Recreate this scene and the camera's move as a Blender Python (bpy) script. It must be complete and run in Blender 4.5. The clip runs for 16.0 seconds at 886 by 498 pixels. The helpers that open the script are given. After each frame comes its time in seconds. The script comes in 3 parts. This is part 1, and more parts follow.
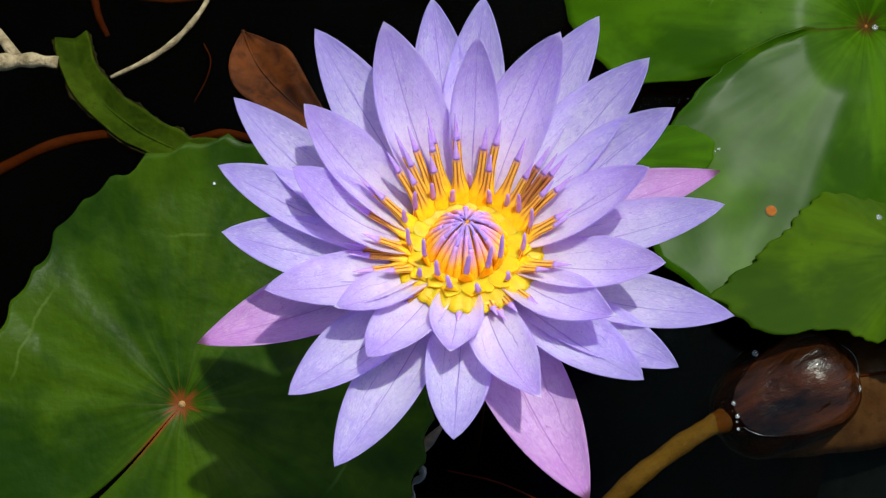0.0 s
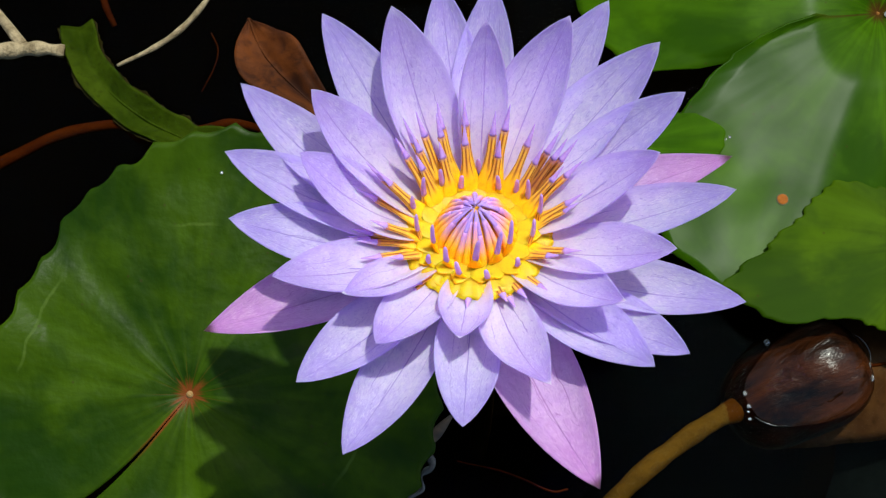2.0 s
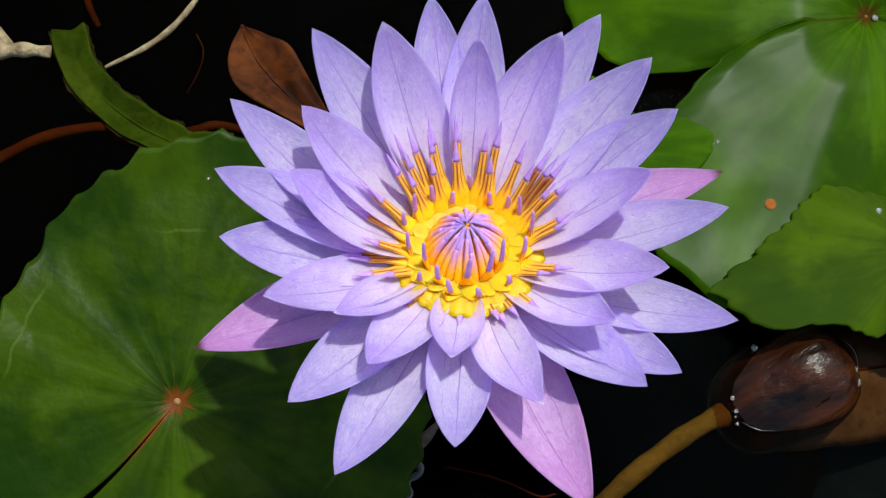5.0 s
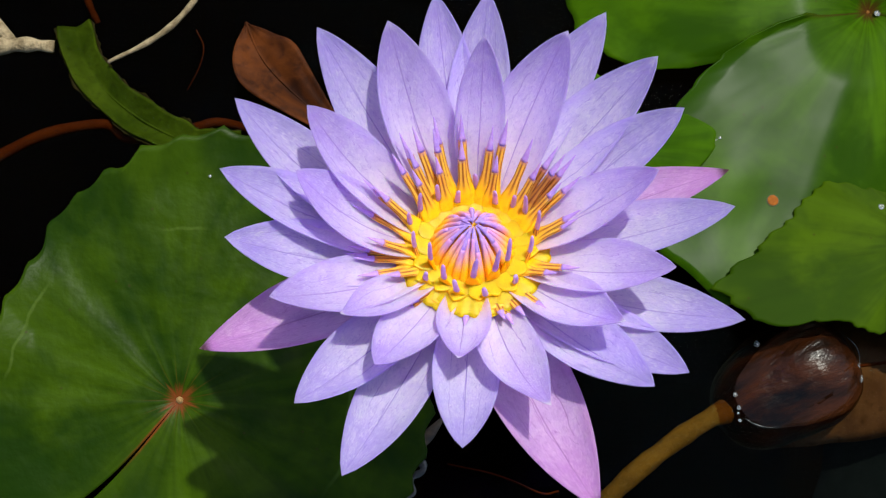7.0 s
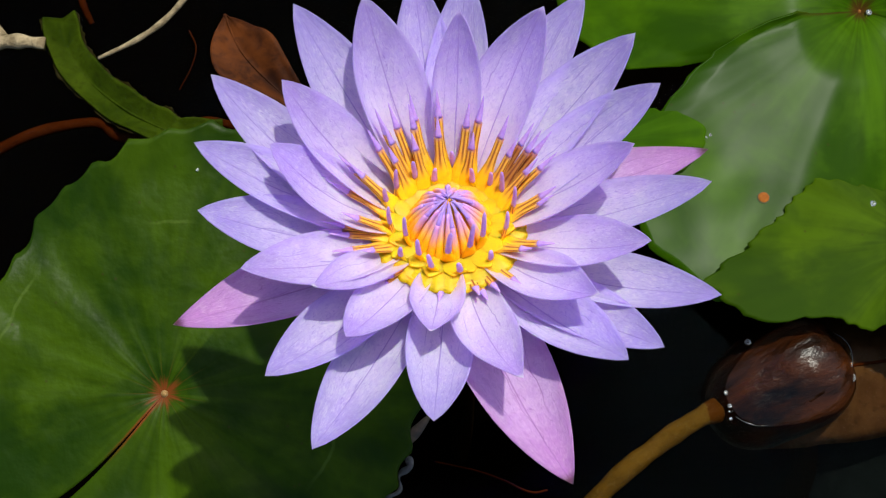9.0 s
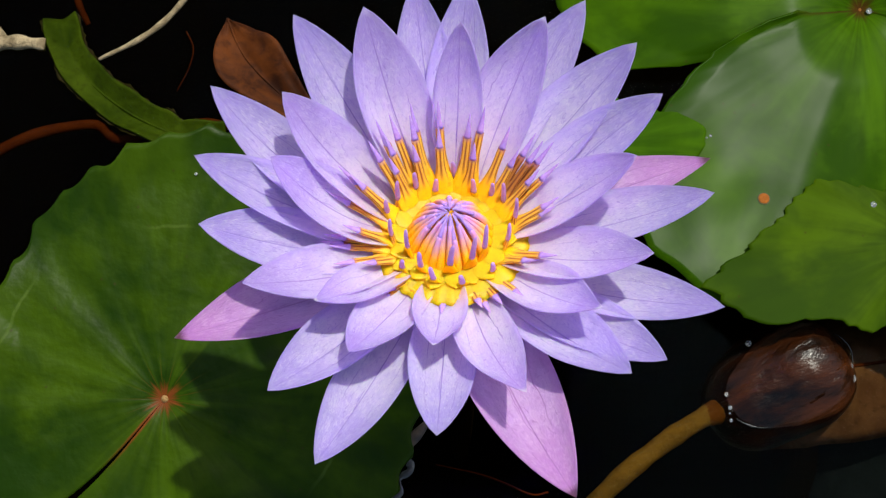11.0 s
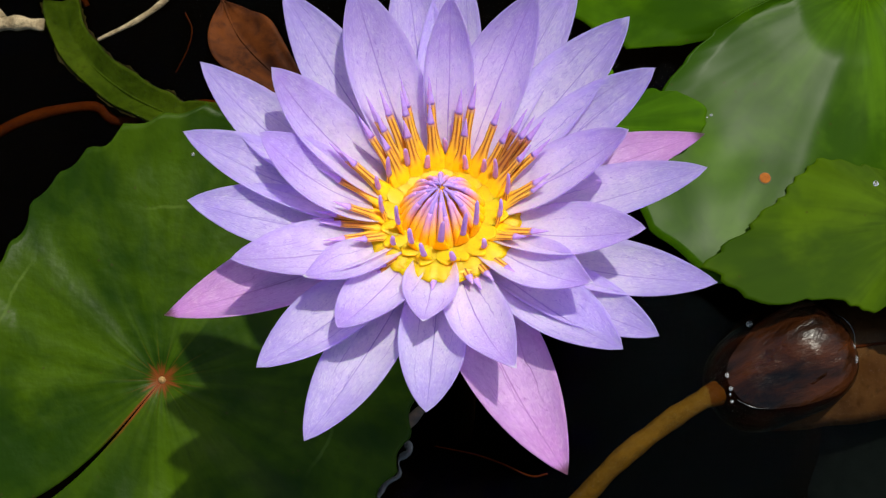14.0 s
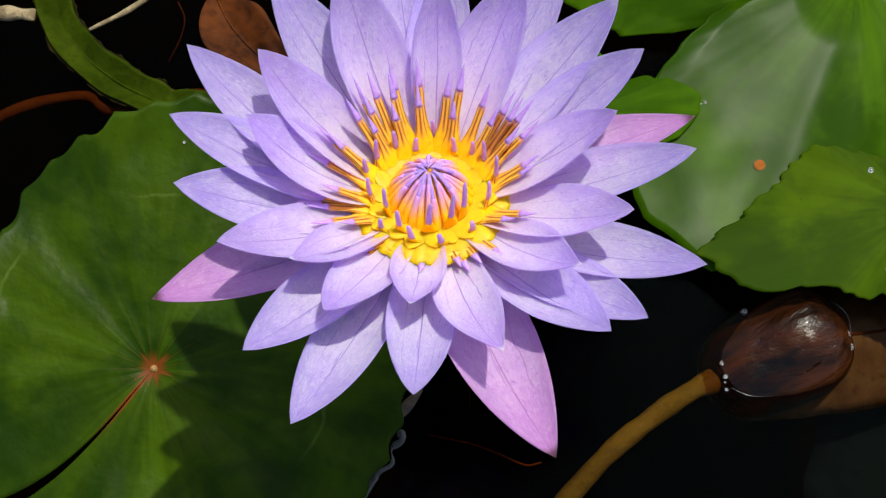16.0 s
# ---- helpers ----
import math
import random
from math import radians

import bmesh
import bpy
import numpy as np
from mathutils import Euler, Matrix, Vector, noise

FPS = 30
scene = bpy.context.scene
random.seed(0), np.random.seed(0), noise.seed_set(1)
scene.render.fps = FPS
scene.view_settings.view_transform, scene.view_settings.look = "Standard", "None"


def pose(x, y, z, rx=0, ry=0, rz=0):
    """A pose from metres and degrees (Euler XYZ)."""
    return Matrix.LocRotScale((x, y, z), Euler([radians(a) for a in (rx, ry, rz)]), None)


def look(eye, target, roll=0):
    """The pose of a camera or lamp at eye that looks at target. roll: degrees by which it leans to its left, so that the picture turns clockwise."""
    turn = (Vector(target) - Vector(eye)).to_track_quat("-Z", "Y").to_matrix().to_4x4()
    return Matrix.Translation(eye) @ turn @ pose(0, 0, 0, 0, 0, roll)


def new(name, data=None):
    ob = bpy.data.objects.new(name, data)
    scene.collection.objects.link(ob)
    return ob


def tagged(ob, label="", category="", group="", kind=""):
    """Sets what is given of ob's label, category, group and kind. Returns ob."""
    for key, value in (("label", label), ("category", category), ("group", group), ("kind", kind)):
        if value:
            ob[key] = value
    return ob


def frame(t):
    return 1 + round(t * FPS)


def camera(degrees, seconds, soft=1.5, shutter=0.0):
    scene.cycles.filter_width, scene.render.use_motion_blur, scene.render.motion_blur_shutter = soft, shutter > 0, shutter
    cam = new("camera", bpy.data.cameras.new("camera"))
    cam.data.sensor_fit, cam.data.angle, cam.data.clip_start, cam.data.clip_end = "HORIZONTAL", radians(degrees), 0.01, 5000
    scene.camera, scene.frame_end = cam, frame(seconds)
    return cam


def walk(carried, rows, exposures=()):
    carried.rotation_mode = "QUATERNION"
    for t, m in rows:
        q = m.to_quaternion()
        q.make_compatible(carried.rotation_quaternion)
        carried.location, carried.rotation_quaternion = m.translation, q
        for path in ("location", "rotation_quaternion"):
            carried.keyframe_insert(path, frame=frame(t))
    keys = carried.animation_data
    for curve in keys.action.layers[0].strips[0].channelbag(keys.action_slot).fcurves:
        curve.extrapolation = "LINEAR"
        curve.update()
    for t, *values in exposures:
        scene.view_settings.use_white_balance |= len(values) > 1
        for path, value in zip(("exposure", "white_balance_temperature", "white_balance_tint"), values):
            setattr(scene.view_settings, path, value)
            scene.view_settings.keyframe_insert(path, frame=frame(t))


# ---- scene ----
cam = camera(36.0, 16.0, soft=1.3)
PATH = [
    (0.0, (-0.0013, -0.1089, 0.4901), (-0.0061, -0.0096, 0.1546), -2.32),
    (0.5, (-0.0012, -0.1074, 0.4887), (-0.0055, -0.0093, 0.1528), -2.18),
    (1.0, (-0.0011, -0.1083, 0.4874), (-0.0061, -0.0107, 0.1513), -2.60),
    (1.5, (-0.0007, -0.1093, 0.4870), (-0.0070, -0.0118, 0.1509), -3.26),
    (2.0, (-0.0013, -0.1106, 0.4864), (-0.0084, -0.0121, 0.1506), -3.73),
    (2.5, (-0.0016, -0.1125, 0.4882), (-0.0090, -0.0129, 0.1527), -3.84),
    (3.0, (-0.0014, -0.1092, 0.4882), (-0.0068, -0.0102, 0.1525), -2.81),
    (3.5, (-0.0036, -0.1055, 0.4878), (-0.0070, -0.0093, 0.1513), -1.77),
    (4.0, (-0.0029, -0.1036, 0.4875), (-0.0062, -0.0088, 0.1506), -1.72),
    (6.5, (-0.0077, -0.0961, 0.4886), (-0.0070, -0.0061, 0.1503), 0.58),
    (7.0, (-0.0078, -0.0974, 0.4876), (-0.0078, -0.0072, 0.1494), 0.09),
    (7.5, (-0.0088, -0.0994, 0.4870), (-0.0083, -0.0085, 0.1490), 0.44),
    (8.0, (-0.0045, -0.1023, 0.4852), (-0.0054, -0.0087, 0.1480), -0.45),
    (8.5, (0.0010, -0.1099, 0.4833), (-0.0031, -0.0114, 0.1475), -1.94),
    (9.0, (0.0040, -0.1139, 0.4807), (-0.0014, -0.0125, 0.1457), -2.67),
    (11.5, (0.0020, -0.1048, 0.4820), (-0.0017, -0.0096, 0.1452), -2.13),
    (12.0, (0.0025, -0.1050, 0.4802), (-0.0010, -0.0104, 0.1432), -2.00),
    (12.5, (0.0035, -0.1070, 0.4796), (-0.0012, -0.0125, 0.1426), -2.84),
    (13.0, (0.0041, -0.1078, 0.4795), (-0.0021, -0.0137, 0.1424), -3.78),
    (13.5, (0.0066, -0.1077, 0.4781), (-0.0012, -0.0142, 0.1409), -4.57),
    (14.0, (0.0087, -0.1086, 0.4783), (0.0003, -0.0144, 0.1414), -5.00),
    (14.5, (0.0095, -0.1115, 0.4769), (0.0016, -0.0153, 0.1404), -4.55),
    (15.0, (0.0099, -0.1106, 0.4753), (0.0026, -0.0157, 0.1385), -4.32),
    (15.5, (0.0120, -0.1118, 0.4753), (0.0030, -0.0169, 0.1385), -5.44),
    (16.0, (0.0128, -0.1125, 0.4750), (0.0032, -0.0180, 0.1381), -5.81),
]
walk(cam, [(t, look(eye, target, roll)) for t, eye, target, roll in PATH],
     exposures=[(0.0, 0.05, 6310, -4), (3.0, 0.05, 6310, -3), (4.0, 0.02, 6330, -1), (8.0, 0.02, 6450, 1), (12.0, 0.02, 6600, 2), (16.0, 0.07, 6780, 2)])

# ---- world and sun ----
SUN_ELEVATION, SUN_TURN = 68.0, 36.0   # degrees; turn from +y towards +x
world = bpy.data.worlds.new("sky")
scene.world = world
world.use_nodes = True
wn = world.node_tree
sky = wn.nodes.new("ShaderNodeTexSky")
sky.sky_type = "NISHITA"
sky.sun_disc = False
sky.sun_elevation = radians(SUN_ELEVATION)
sky.sun_rotation = radians(SUN_TURN)
sky.dust_density = 2.5   # a hazy sky, brightest round the sun
wn.links.new(sky.outputs[0], wn.nodes["Background"].inputs[0])
wn.nodes["Background"].inputs[1].default_value = 0.15
sun = new("sun", bpy.data.lights.new("sun", "SUN"))
sun.data.energy = 4.5
sun.data.angle = radians(0.9)
sun.data.color = (1.0, 0.95, 0.88)
el, tu = radians(SUN_ELEVATION), radians(SUN_TURN)
sun.matrix_world = look((2 * math.sin(tu) * math.cos(el), 2 * math.cos(tu) * math.cos(el), 2 * math.sin(el)), (0, 0, 0))


# ---- materials ----
class Nodes:
    """A short way to write node trees."""

    def __init__(self, name):
        self.mat = bpy.data.materials.new(name)
        self.mat.use_nodes = True
        self.tree = self.mat.node_tree
        self.tree.nodes.clear()
        self.out = self.tree.nodes.new("ShaderNodeOutputMaterial")

    def node(self, kind, _out=0, **inputs):
        n = self.tree.nodes.new(kind)
        for key, value in inputs.items():
            socket = n.inputs[int(key[1:])] if key[0] == "i" and key[1:].isdigit() else n.inputs[key.replace("_", " ")]
            if isinstance(value, bpy.types.NodeSocket):
                self.tree.links.new(value, socket)
            else:
                socket.default_value = value
        return n

    def math(self, op, a, b=0.0, clamp=False):
        n = self.node("ShaderNodeMath", i0=a, i1=b)
        n.operation, n.use_clamp = op, clamp
        return n.outputs[0]

    def mix(self, fac, a, b, blend="MIX"):
        n = self.tree.nodes.new("ShaderNodeMix")
        n.data_type, n.blend_type = "RGBA", blend
        for socket, value in ((n.inputs[0], fac), (n.inputs[6], a), (n.inputs[7], b)):
            if isinstance(value, bpy.types.NodeSocket):
                self.tree.links.new(value, socket)
            else:
                socket.default_value = (*value, 1.0) if isinstance(value, tuple) else value
        return n.outputs[2]

    def ramp(self, fac, low, high, smooth=True):
        n = self.node("ShaderNodeMapRange", Value=fac, From_Min=low, From_Max=high)
        n.interpolation_type = "SMOOTHSTEP" if smooth else "LINEAR"
        return n.outputs[0]

    def noise(self, vec, scale, detail=4.0, rough=0.55, distort=0.0):
        return self.node("ShaderNodeTexNoise", Vector=vec, Scale=scale, Detail=detail, Roughness=rough, Distortion=distort).outputs[0]

    def coords(self, kind):
        return self.tree.nodes.new("ShaderNodeTexCoord").outputs[kind]

    def split(self, vec):
        return self.node("ShaderNodeSeparateXYZ", Vector=vec).outputs

    def join(self, x, y, z=0.0):
        return self.node("ShaderNodeCombineXYZ", X=x, Y=y, Z=z).outputs[0]

    def bump(self, height, strength, distance):
        return self.node("ShaderNodeBump", Height=height, Strength=strength, Distance=distance).outputs[0]

    def random(self):
        return self.tree.nodes.new("ShaderNodeObjectInfo").outputs["Random"]

    def principled(self, **inputs):
        n = self.node("ShaderNodeBsdfPrincipled", **inputs)
        self.tree.links.new(n.outputs[0], self.out.inputs[0])
        return n

    def finish(self, shader):
        self.tree.links.new(shader, self.out.inputs[0])
        return self.mat


def petal_material(name, body, tip, base, flush, vein, sss=0.5, end=None):
    """u across, v along the petal. flush: how far the base colour reaches."""
    m = Nodes(name)
    uv = m.coords("UV")
    u, v, _ = m.split(uv)
    obj = m.coords("Object")
    shift = m.math("MULTIPLY", m.random(), 37.0)
    seeded = m.node("ShaderNodeVectorMath", i0=obj, i1=m.join(shift, shift, shift)).outputs[0]
    col = m.mix(m.ramp(v, 0.45, 1.0), body, tip)
    col = m.mix(m.ramp(v, flush, 0.08), col, base)
    # fine pale mottling drawn out along the petal, and broader cloudy patches
    streak = m.noise(m.join(m.math("ADD", m.math("MULTIPLY", u, 20.0), shift), m.math("MULTIPLY", v, 26.0), shift), 1.0, 6.0, 0.74, 1.8)
    pale = tuple(min(1.0, c * 1.22 + 0.07) for c in body)
    col = m.mix(m.math("MULTIPLY", m.ramp(streak, 0.50, 0.72), 0.50), col, vein)
    col = m.mix(m.math("MULTIPLY", m.ramp(streak, 0.53, 0.30), 0.55), col, pale)
    blotch = m.noise(seeded, 120.0, 5.0, 0.65, 0.8)
    col = m.mix(m.math("MULTIPLY", m.ramp(blotch, 0.46, 0.70), 0.26), col, vein)
    col = m.mix(m.math("MULTIPLY", m.ramp(blotch, 0.48, 0.30), 0.22), col, pale)
    # a few thin branching veins that run together at both ends
    wob = m.noise(m.join(m.math("MULTIPLY", u, 3.0), m.math("MULTIPLY", v, 5.0), shift), 1.0, 3.0)
    uu = m.math("ADD", u, m.math("MULTIPLY", m.math("SUBTRACT", wob, 0.5), 0.20))
    saw = m.math("ABSOLUTE", m.math("SUBTRACT", m.math("FRACT", m.math("ADD", m.math("MULTIPLY", uu, 4.0), 0.5)), 0.5))
    lines = m.math("MULTIPLY", m.ramp(saw, 0.040, 0.0), m.ramp(m.noise(seeded, 90.0, 2.0), 0.40, 0.62))
    fork = m.math("ABSOLUTE", m.math("SUBTRACT", m.math("FRACT", m.math("MULTIPLY", m.math("ADD", uu, m.math("MULTIPLY", wob, 0.25)), 9.0)), 0.5))
    lines = m.math("MAXIMUM", lines, m.math("MULTIPLY", m.ramp(fork, 0.07, 0.0), m.math("MULTIPLY", m.ramp(v, 0.35, 0.7), m.ramp(streak, 0.42, 0.60))))
    mid = m.ramp(m.math("ABSOLUTE", m.math("SUBTRACT", u, 0.5)), 0.014, 0.002)
    col = m.mix(m.math("MULTIPLY", lines, 0.80), col, vein)
    col = m.mix(m.math("MULTIPLY", mid, 0.75), col, vein)
    edge = m.ramp(m.math("ABSOLUTE", m.math("SUBTRACT", u, 0.5)), 0.34, 0.5)
    col = m.mix(m.math("MULTIPLY", m.math("MULTIPLY", edge, m.ramp(v, 0.15, 0.6)), 0.6), col, tip)
    if end:
        col = m.mix(m.ramp(m.math("ADD", v, m.math("MULTIPLY", m.math("SUBTRACT", streak, 0.5), 0.05)), 0.945, 0.985), col, end)
    height = m.math("ADD", m.math("MULTIPLY", streak, 0.6), m.math("MULTIPLY", m.math("ADD", lines, mid), -0.35))
    normal = m.bump(height, 0.5, 0.0007)
    face = m.principled(Base_Color=col, Roughness=0.50, Normal=normal, Specular_IOR_Level=0.28, Subsurface_Weight=sss,
                        Subsurface_Radius=(0.8, 0.55, 1.0), Subsurface_Scale=0.0025).outputs[0]
    tissue = m.node("ShaderNodeBsdfTransparent", Color=(0.92, 0.68, 1.0, 1.0)).outputs[0]
    glow = m.node("ShaderNodeBsdfTranslucent", Color=m.mix(0.5, col, (0.96, 0.90, 0.98)), Normal=normal).outputs[0]
    through_light = m.node("ShaderNodeMixShader", i0=0.48, i1=tissue, i2=glow).outputs[0]
    return m.finish(m.node("ShaderNodeMixShader", i0=0.54, i1=face, i2=through_light).outputs[0])


def pad_material(name, dark, light, vein, rough=0.58, count=17.0, spec=0.025, relief=0.16, rust=0.0):
    """A lily pad: colour and relief follow the veins from the stalk outwards (object origin at the stalk)."""
    m = Nodes(name)
    obj = m.coords("Object")
    x, y, z = m.split(obj)
    flat = m.join(x, y, 0.0)
    r = m.node("ShaderNodeVectorMath", i0=flat)
    r.operation = "LENGTH"
    r = r.outputs["Value"]
    ang = m.math("ARCTAN2", y, x)
    big, fine = m.noise(flat, 24.0, 4.0, 0.6, 0.4), m.noise(flat, 420.0, 4.0, 0.65)
    wav = m.math("MULTIPLY", m.math("SUBTRACT", m.noise(flat, 38.0, 2.0), 0.5), 0.16)
    saw = m.math("ABSOLUTE", m.math("SUBTRACT", m.math("FRACT", m.math("MULTIPLY", m.math("ADD", ang, wav), count / math.tau)), 0.5))
    width = m.math("ADD", 0.02, m.math("DIVIDE", 0.0007, m.math("ADD", r, 0.004)))
    line = m.math("SUBTRACT", 1.0, m.math("DIVIDE", saw, width), True)
    fade = m.math("MULTIPLY", m.ramp(r, 0.095, 0.02), m.ramp(r, 0.002, 0.008))
    col = m.mix(m.ramp(big, 0.36, 0.64), dark, light)
    col = m.mix(m.math("MULTIPLY", m.ramp(fine, 0.5, 0.8), 0.25), col, dark)
    sideways = m.noise(m.join(m.math("MULTIPLY", ang, 9.0), m.math("MULTIPLY", r, 30.0), 0.0), 1.0, 3.0, 0.6)
    col = m.mix(m.math("MULTIPLY", m.ramp(sideways, 0.42, 0.7), 0.28), col, tuple(0.55 * c for c in dark))
    col = m.mix(m.math("MULTIPLY", m.math("MULTIPLY", m.ramp(saw, 0.12, 0.0), fade), 0.07), col, vein)
    col = m.mix(m.ramp(m.math("ADD", r, m.math("MULTIPLY", big, 0.010)), 0.010, 0.004), col, (0.075, 0.018, 0.004))
    # broad soft bands between the veins
    bands = m.noise(m.join(m.math("MULTIPLY", m.math("COSINE", ang), 5.0), m.math("MULTIPLY", m.math("SINE", ang), 5.0), m.math("MULTIPLY", r, 24.0)), 0.7, 2.5, 0.55)
    col = m.mix(m.math("MULTIPLY", m.ramp(bands, 0.50, 0.72), 0.42), col, tuple(min(1.0, 1.35 * c) for c in light))
    col = m.mix(m.math("MULTIPLY", m.ramp(bands, 0.48, 0.28), 0.62), col, dark)
    if rust:
        # red-brown veins near the stalk and red-brown lips of the cleft
        u, v, _ = m.split(m.coords("UV"))
        lip = m.math("MULTIPLY", m.math("MULTIPLY", m.math("MINIMUM", u, m.math("SUBTRACT", 1.0, u)), math.tau), r)
        lip = m.math("MULTIPLY", m.ramp(m.math("ADD", lip, m.math("MULTIPLY", fine, 0.0006)), 0.0014, 0.0004), m.ramp(r, 0.034, 0.010))
        near = m.math("MULTIPLY", m.ramp(line, 0.15, 0.9), m.ramp(m.math("ADD", r, m.math("MULTIPLY", m.math("SUBTRACT", big, 0.5), 0.03)), 0.016, 0.004))
        halo = m.ramp(m.math("ADD", r, m.math("MULTIPLY", m.math("SUBTRACT", bands, 0.5), 0.016)), 0.0065, 0.002)
        both = m.math("MAXIMUM", m.math("MAXIMUM", lip, m.math("MULTIPLY", near, 0.22)), m.math("MULTIPLY", halo, 0.85))
        col = m.mix(m.math("MULTIPLY", both, rust), col, (0.13, 0.030, 0.006) if rust > 0.8 else (0.030, 0.012, 0.003))
        # scars across the blade, like pale cracks
        bent = m.math("ADD", r, m.math("MULTIPLY", m.math("SUBTRACT", m.noise(flat, 30.0, 3.0), 0.5), 0.012))
        crack = m.math("MULTIPLY", m.ramp(m.math("ABSOLUTE", m.math("SUBTRACT", bent, 0.060)), 0.0008, 0.0002), m.ramp(m.noise(flat, 26.0, 2.0, 0.5, 0.3), 0.50, 0.60))
        col = m.mix(m.math("MULTIPLY", crack, 0.14), col, (0.16, 0.22, 0.05))
    specks = m.node("ShaderNodeTexVoronoi", Vector=flat, Scale=190.0)
    speck = m.math("MULTIPLY", m.ramp(specks.outputs["Distance"], 0.13, 0.05), m.ramp(m.noise(flat, 60.0, 1.0), 0.54, 0.60))
    col = m.mix(m.math("MULTIPLY", speck, 0.6), col, (0.03, 0.025, 0.006))
    bubble = m.math("ADD", m.noise(flat, 150.0, 3.0, 0.5), m.math("MULTIPLY", m.noise(flat, 75.0, 2.0, 0.5, 0.6), 1.6))
    height = m.math("ADD", m.math("ADD", m.math("MULTIPLY", bubble, 0.5), m.math("MULTIPLY", fine, 0.08)), m.math("MULTIPLY", m.math("MULTIPLY", m.ramp(saw, 0.16, 0.0), fade), -0.05))
    normal = m.bump(height, relief, 0.0012)
    m.principled(Base_Color=col, Roughness=m.math("ADD", rough, m.math("MULTIPLY", m.math("SUBTRACT", big, 0.5), 0.1)), Normal=normal, Specular_IOR_Level=spec)
    return m.mat


def mottled(name, a, b, c, scale=120.0, rough=0.6, bump=0.4, depth=0.0008, coat=0.0, stretch=(1, 1, 1), spec=0.5, sss=0.0):
    m = Nodes(name)
    obj = m.node("ShaderNodeVectorMath", i0=m.coords("Object"), i1=stretch)
    obj.operation = "MULTIPLY"
    obj = obj.outputs[0]
    n1, n2 = m.noise(obj, scale, 5.0, 0.6, 0.5), m.noise(obj, scale * 5.3, 4.0, 0.6)
    col = m.mix(m.ramp(n1, 0.32, 0.68), a, b)
    col = m.mix(m.math("MULTIPLY", m.ramp(n2, 0.5, 0.8), 0.6), col, c)
    normal = m.bump(m.math("ADD", n1, m.math("MULTIPLY", n2, 0.4)), bump, depth)
    m.principled(Base_Color=col, Roughness=rough, Normal=normal, Coat_Weight=coat, Coat_Roughness=0.06, Specular_IOR_Level=spec, Subsurface_Weight=sss,
                 Subsurface_Radius=(1.0, 0.7, 0.3), Subsurface_Scale=0.005)
    return m.mat


def stamen_material(name, foot, body, stripe, top, turns=0.88, low=0.42, high=0.80, bold=0.95):
    m = Nodes(name)
    u, v, _ = m.split(m.coords("UV"))
    col = m.mix(m.ramp(v, low, high), foot, body)
    saw = m.math("ABSOLUTE", m.math("SUBTRACT", m.math("FRACT", m.math("MULTIPLY", u, 6.0)), 0.5))
    col = m.mix(m.math("MULTIPLY", m.math("MULTIPLY", m.ramp(saw, 0.30, 0.08), m.ramp(v, low, high)), bold), col, stripe)
    col = m.mix(m.ramp(v, turns, 1.0), col, top)
    col = m.mix(m.math("MULTIPLY", m.ramp(m.noise(m.coords("Object"), 500.0, 3.0), 0.45, 0.75), 0.25), col, stripe)
    m.principled(Base_Color=col, Roughness=0.5, Specular_IOR_Level=0.3, Subsurface_Weight=0.6, Subsurface_Radius=(1.0, 0.6, 0.3), Subsurface_Scale=0.002,
                 Normal=m.bump(m.math("ADD", saw, m.noise(m.coords("Object"), 900.0, 2.0)), 0.3, 0.0003))
    return m.mat


def water_material():
    m = Nodes("pond_water")
    obj = m.coords("Object")
    normal = m.bump(m.noise(obj, 9.0, 3.0), 0.10, 0.01)
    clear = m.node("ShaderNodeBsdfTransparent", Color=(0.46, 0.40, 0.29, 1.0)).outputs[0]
    gloss = m.node("ShaderNodeBsdfGlossy", Color=(0.036, 0.046, 0.052, 1), Roughness=0.02, Normal=normal).outputs[0]
    fres = m.node("ShaderNodeFresnel", IOR=1.33).outputs[0]
    mix = m.node("ShaderNodeMixShader", i0=fres, i1=clear, i2=gloss).outputs[0]
    return m.finish(mix)


PETAL = petal_material("petal_lavender", (0.775, 0.72, 0.96), (0.44, 0.345, 0.86), (0.82, 0.72, 0.90), 0.46, (0.31, 0.22, 0.70))
INNER = ((0.79, 0.69, 0.93), (0.47, 0.34, 0.84), (0.93, 0.77, 0.84), 0.66, (0.36, 0.21, 0.68), 0.5)
INNER_PETAL = petal_material("inner_petal_lavender", *INNER)
PALE_TIP_PETAL = petal_material("inner_petal_pale_tip", *INNER, (0.88, 0.84, 0.96))
SEPAL = petal_material("sepal_pink", (0.78, 0.55, 0.93), (0.60, 0.25, 0.68), (0.76, 0.59, 0.92), 0.5, (0.42, 0.18, 0.54), 0.5, (0.13, 0.035, 0.07))
YELLOW = (0.97, 0.49, 0.005)
STAMEN = stamen_material("stamen_yellow", YELLOW, (0.78, 0.40, 0.05), (0.26, 0.065, 0.012), (0.42, 0.17, 0.16), 0.90, 0.34, 0.66)
BROWN_STAMEN = stamen_material("stamen_brown", YELLOW, (0.42, 0.16, 0.03), (0.16, 0.035, 0.012), (0.30, 0.10, 0.14), 0.90, 0.28, 0.55)
DOME_STAMEN = stamen_material("dome_stamen", (0.97, 0.48, 0.006), (0.90, 0.42, 0.20), (0.66, 0.22, 0.14), (0.53, 0.26, 0.61), 0.46, 0.36, 0.72, 0.45)
FILAMENT = mottled("filament_yellow", (0.97, 0.40, 0.004), (0.98, 0.46, 0.006), (0.93, 0.30, 0.003), 240.0, 0.5, 0.2, 0.0004, spec=0.25, sss=0.9)
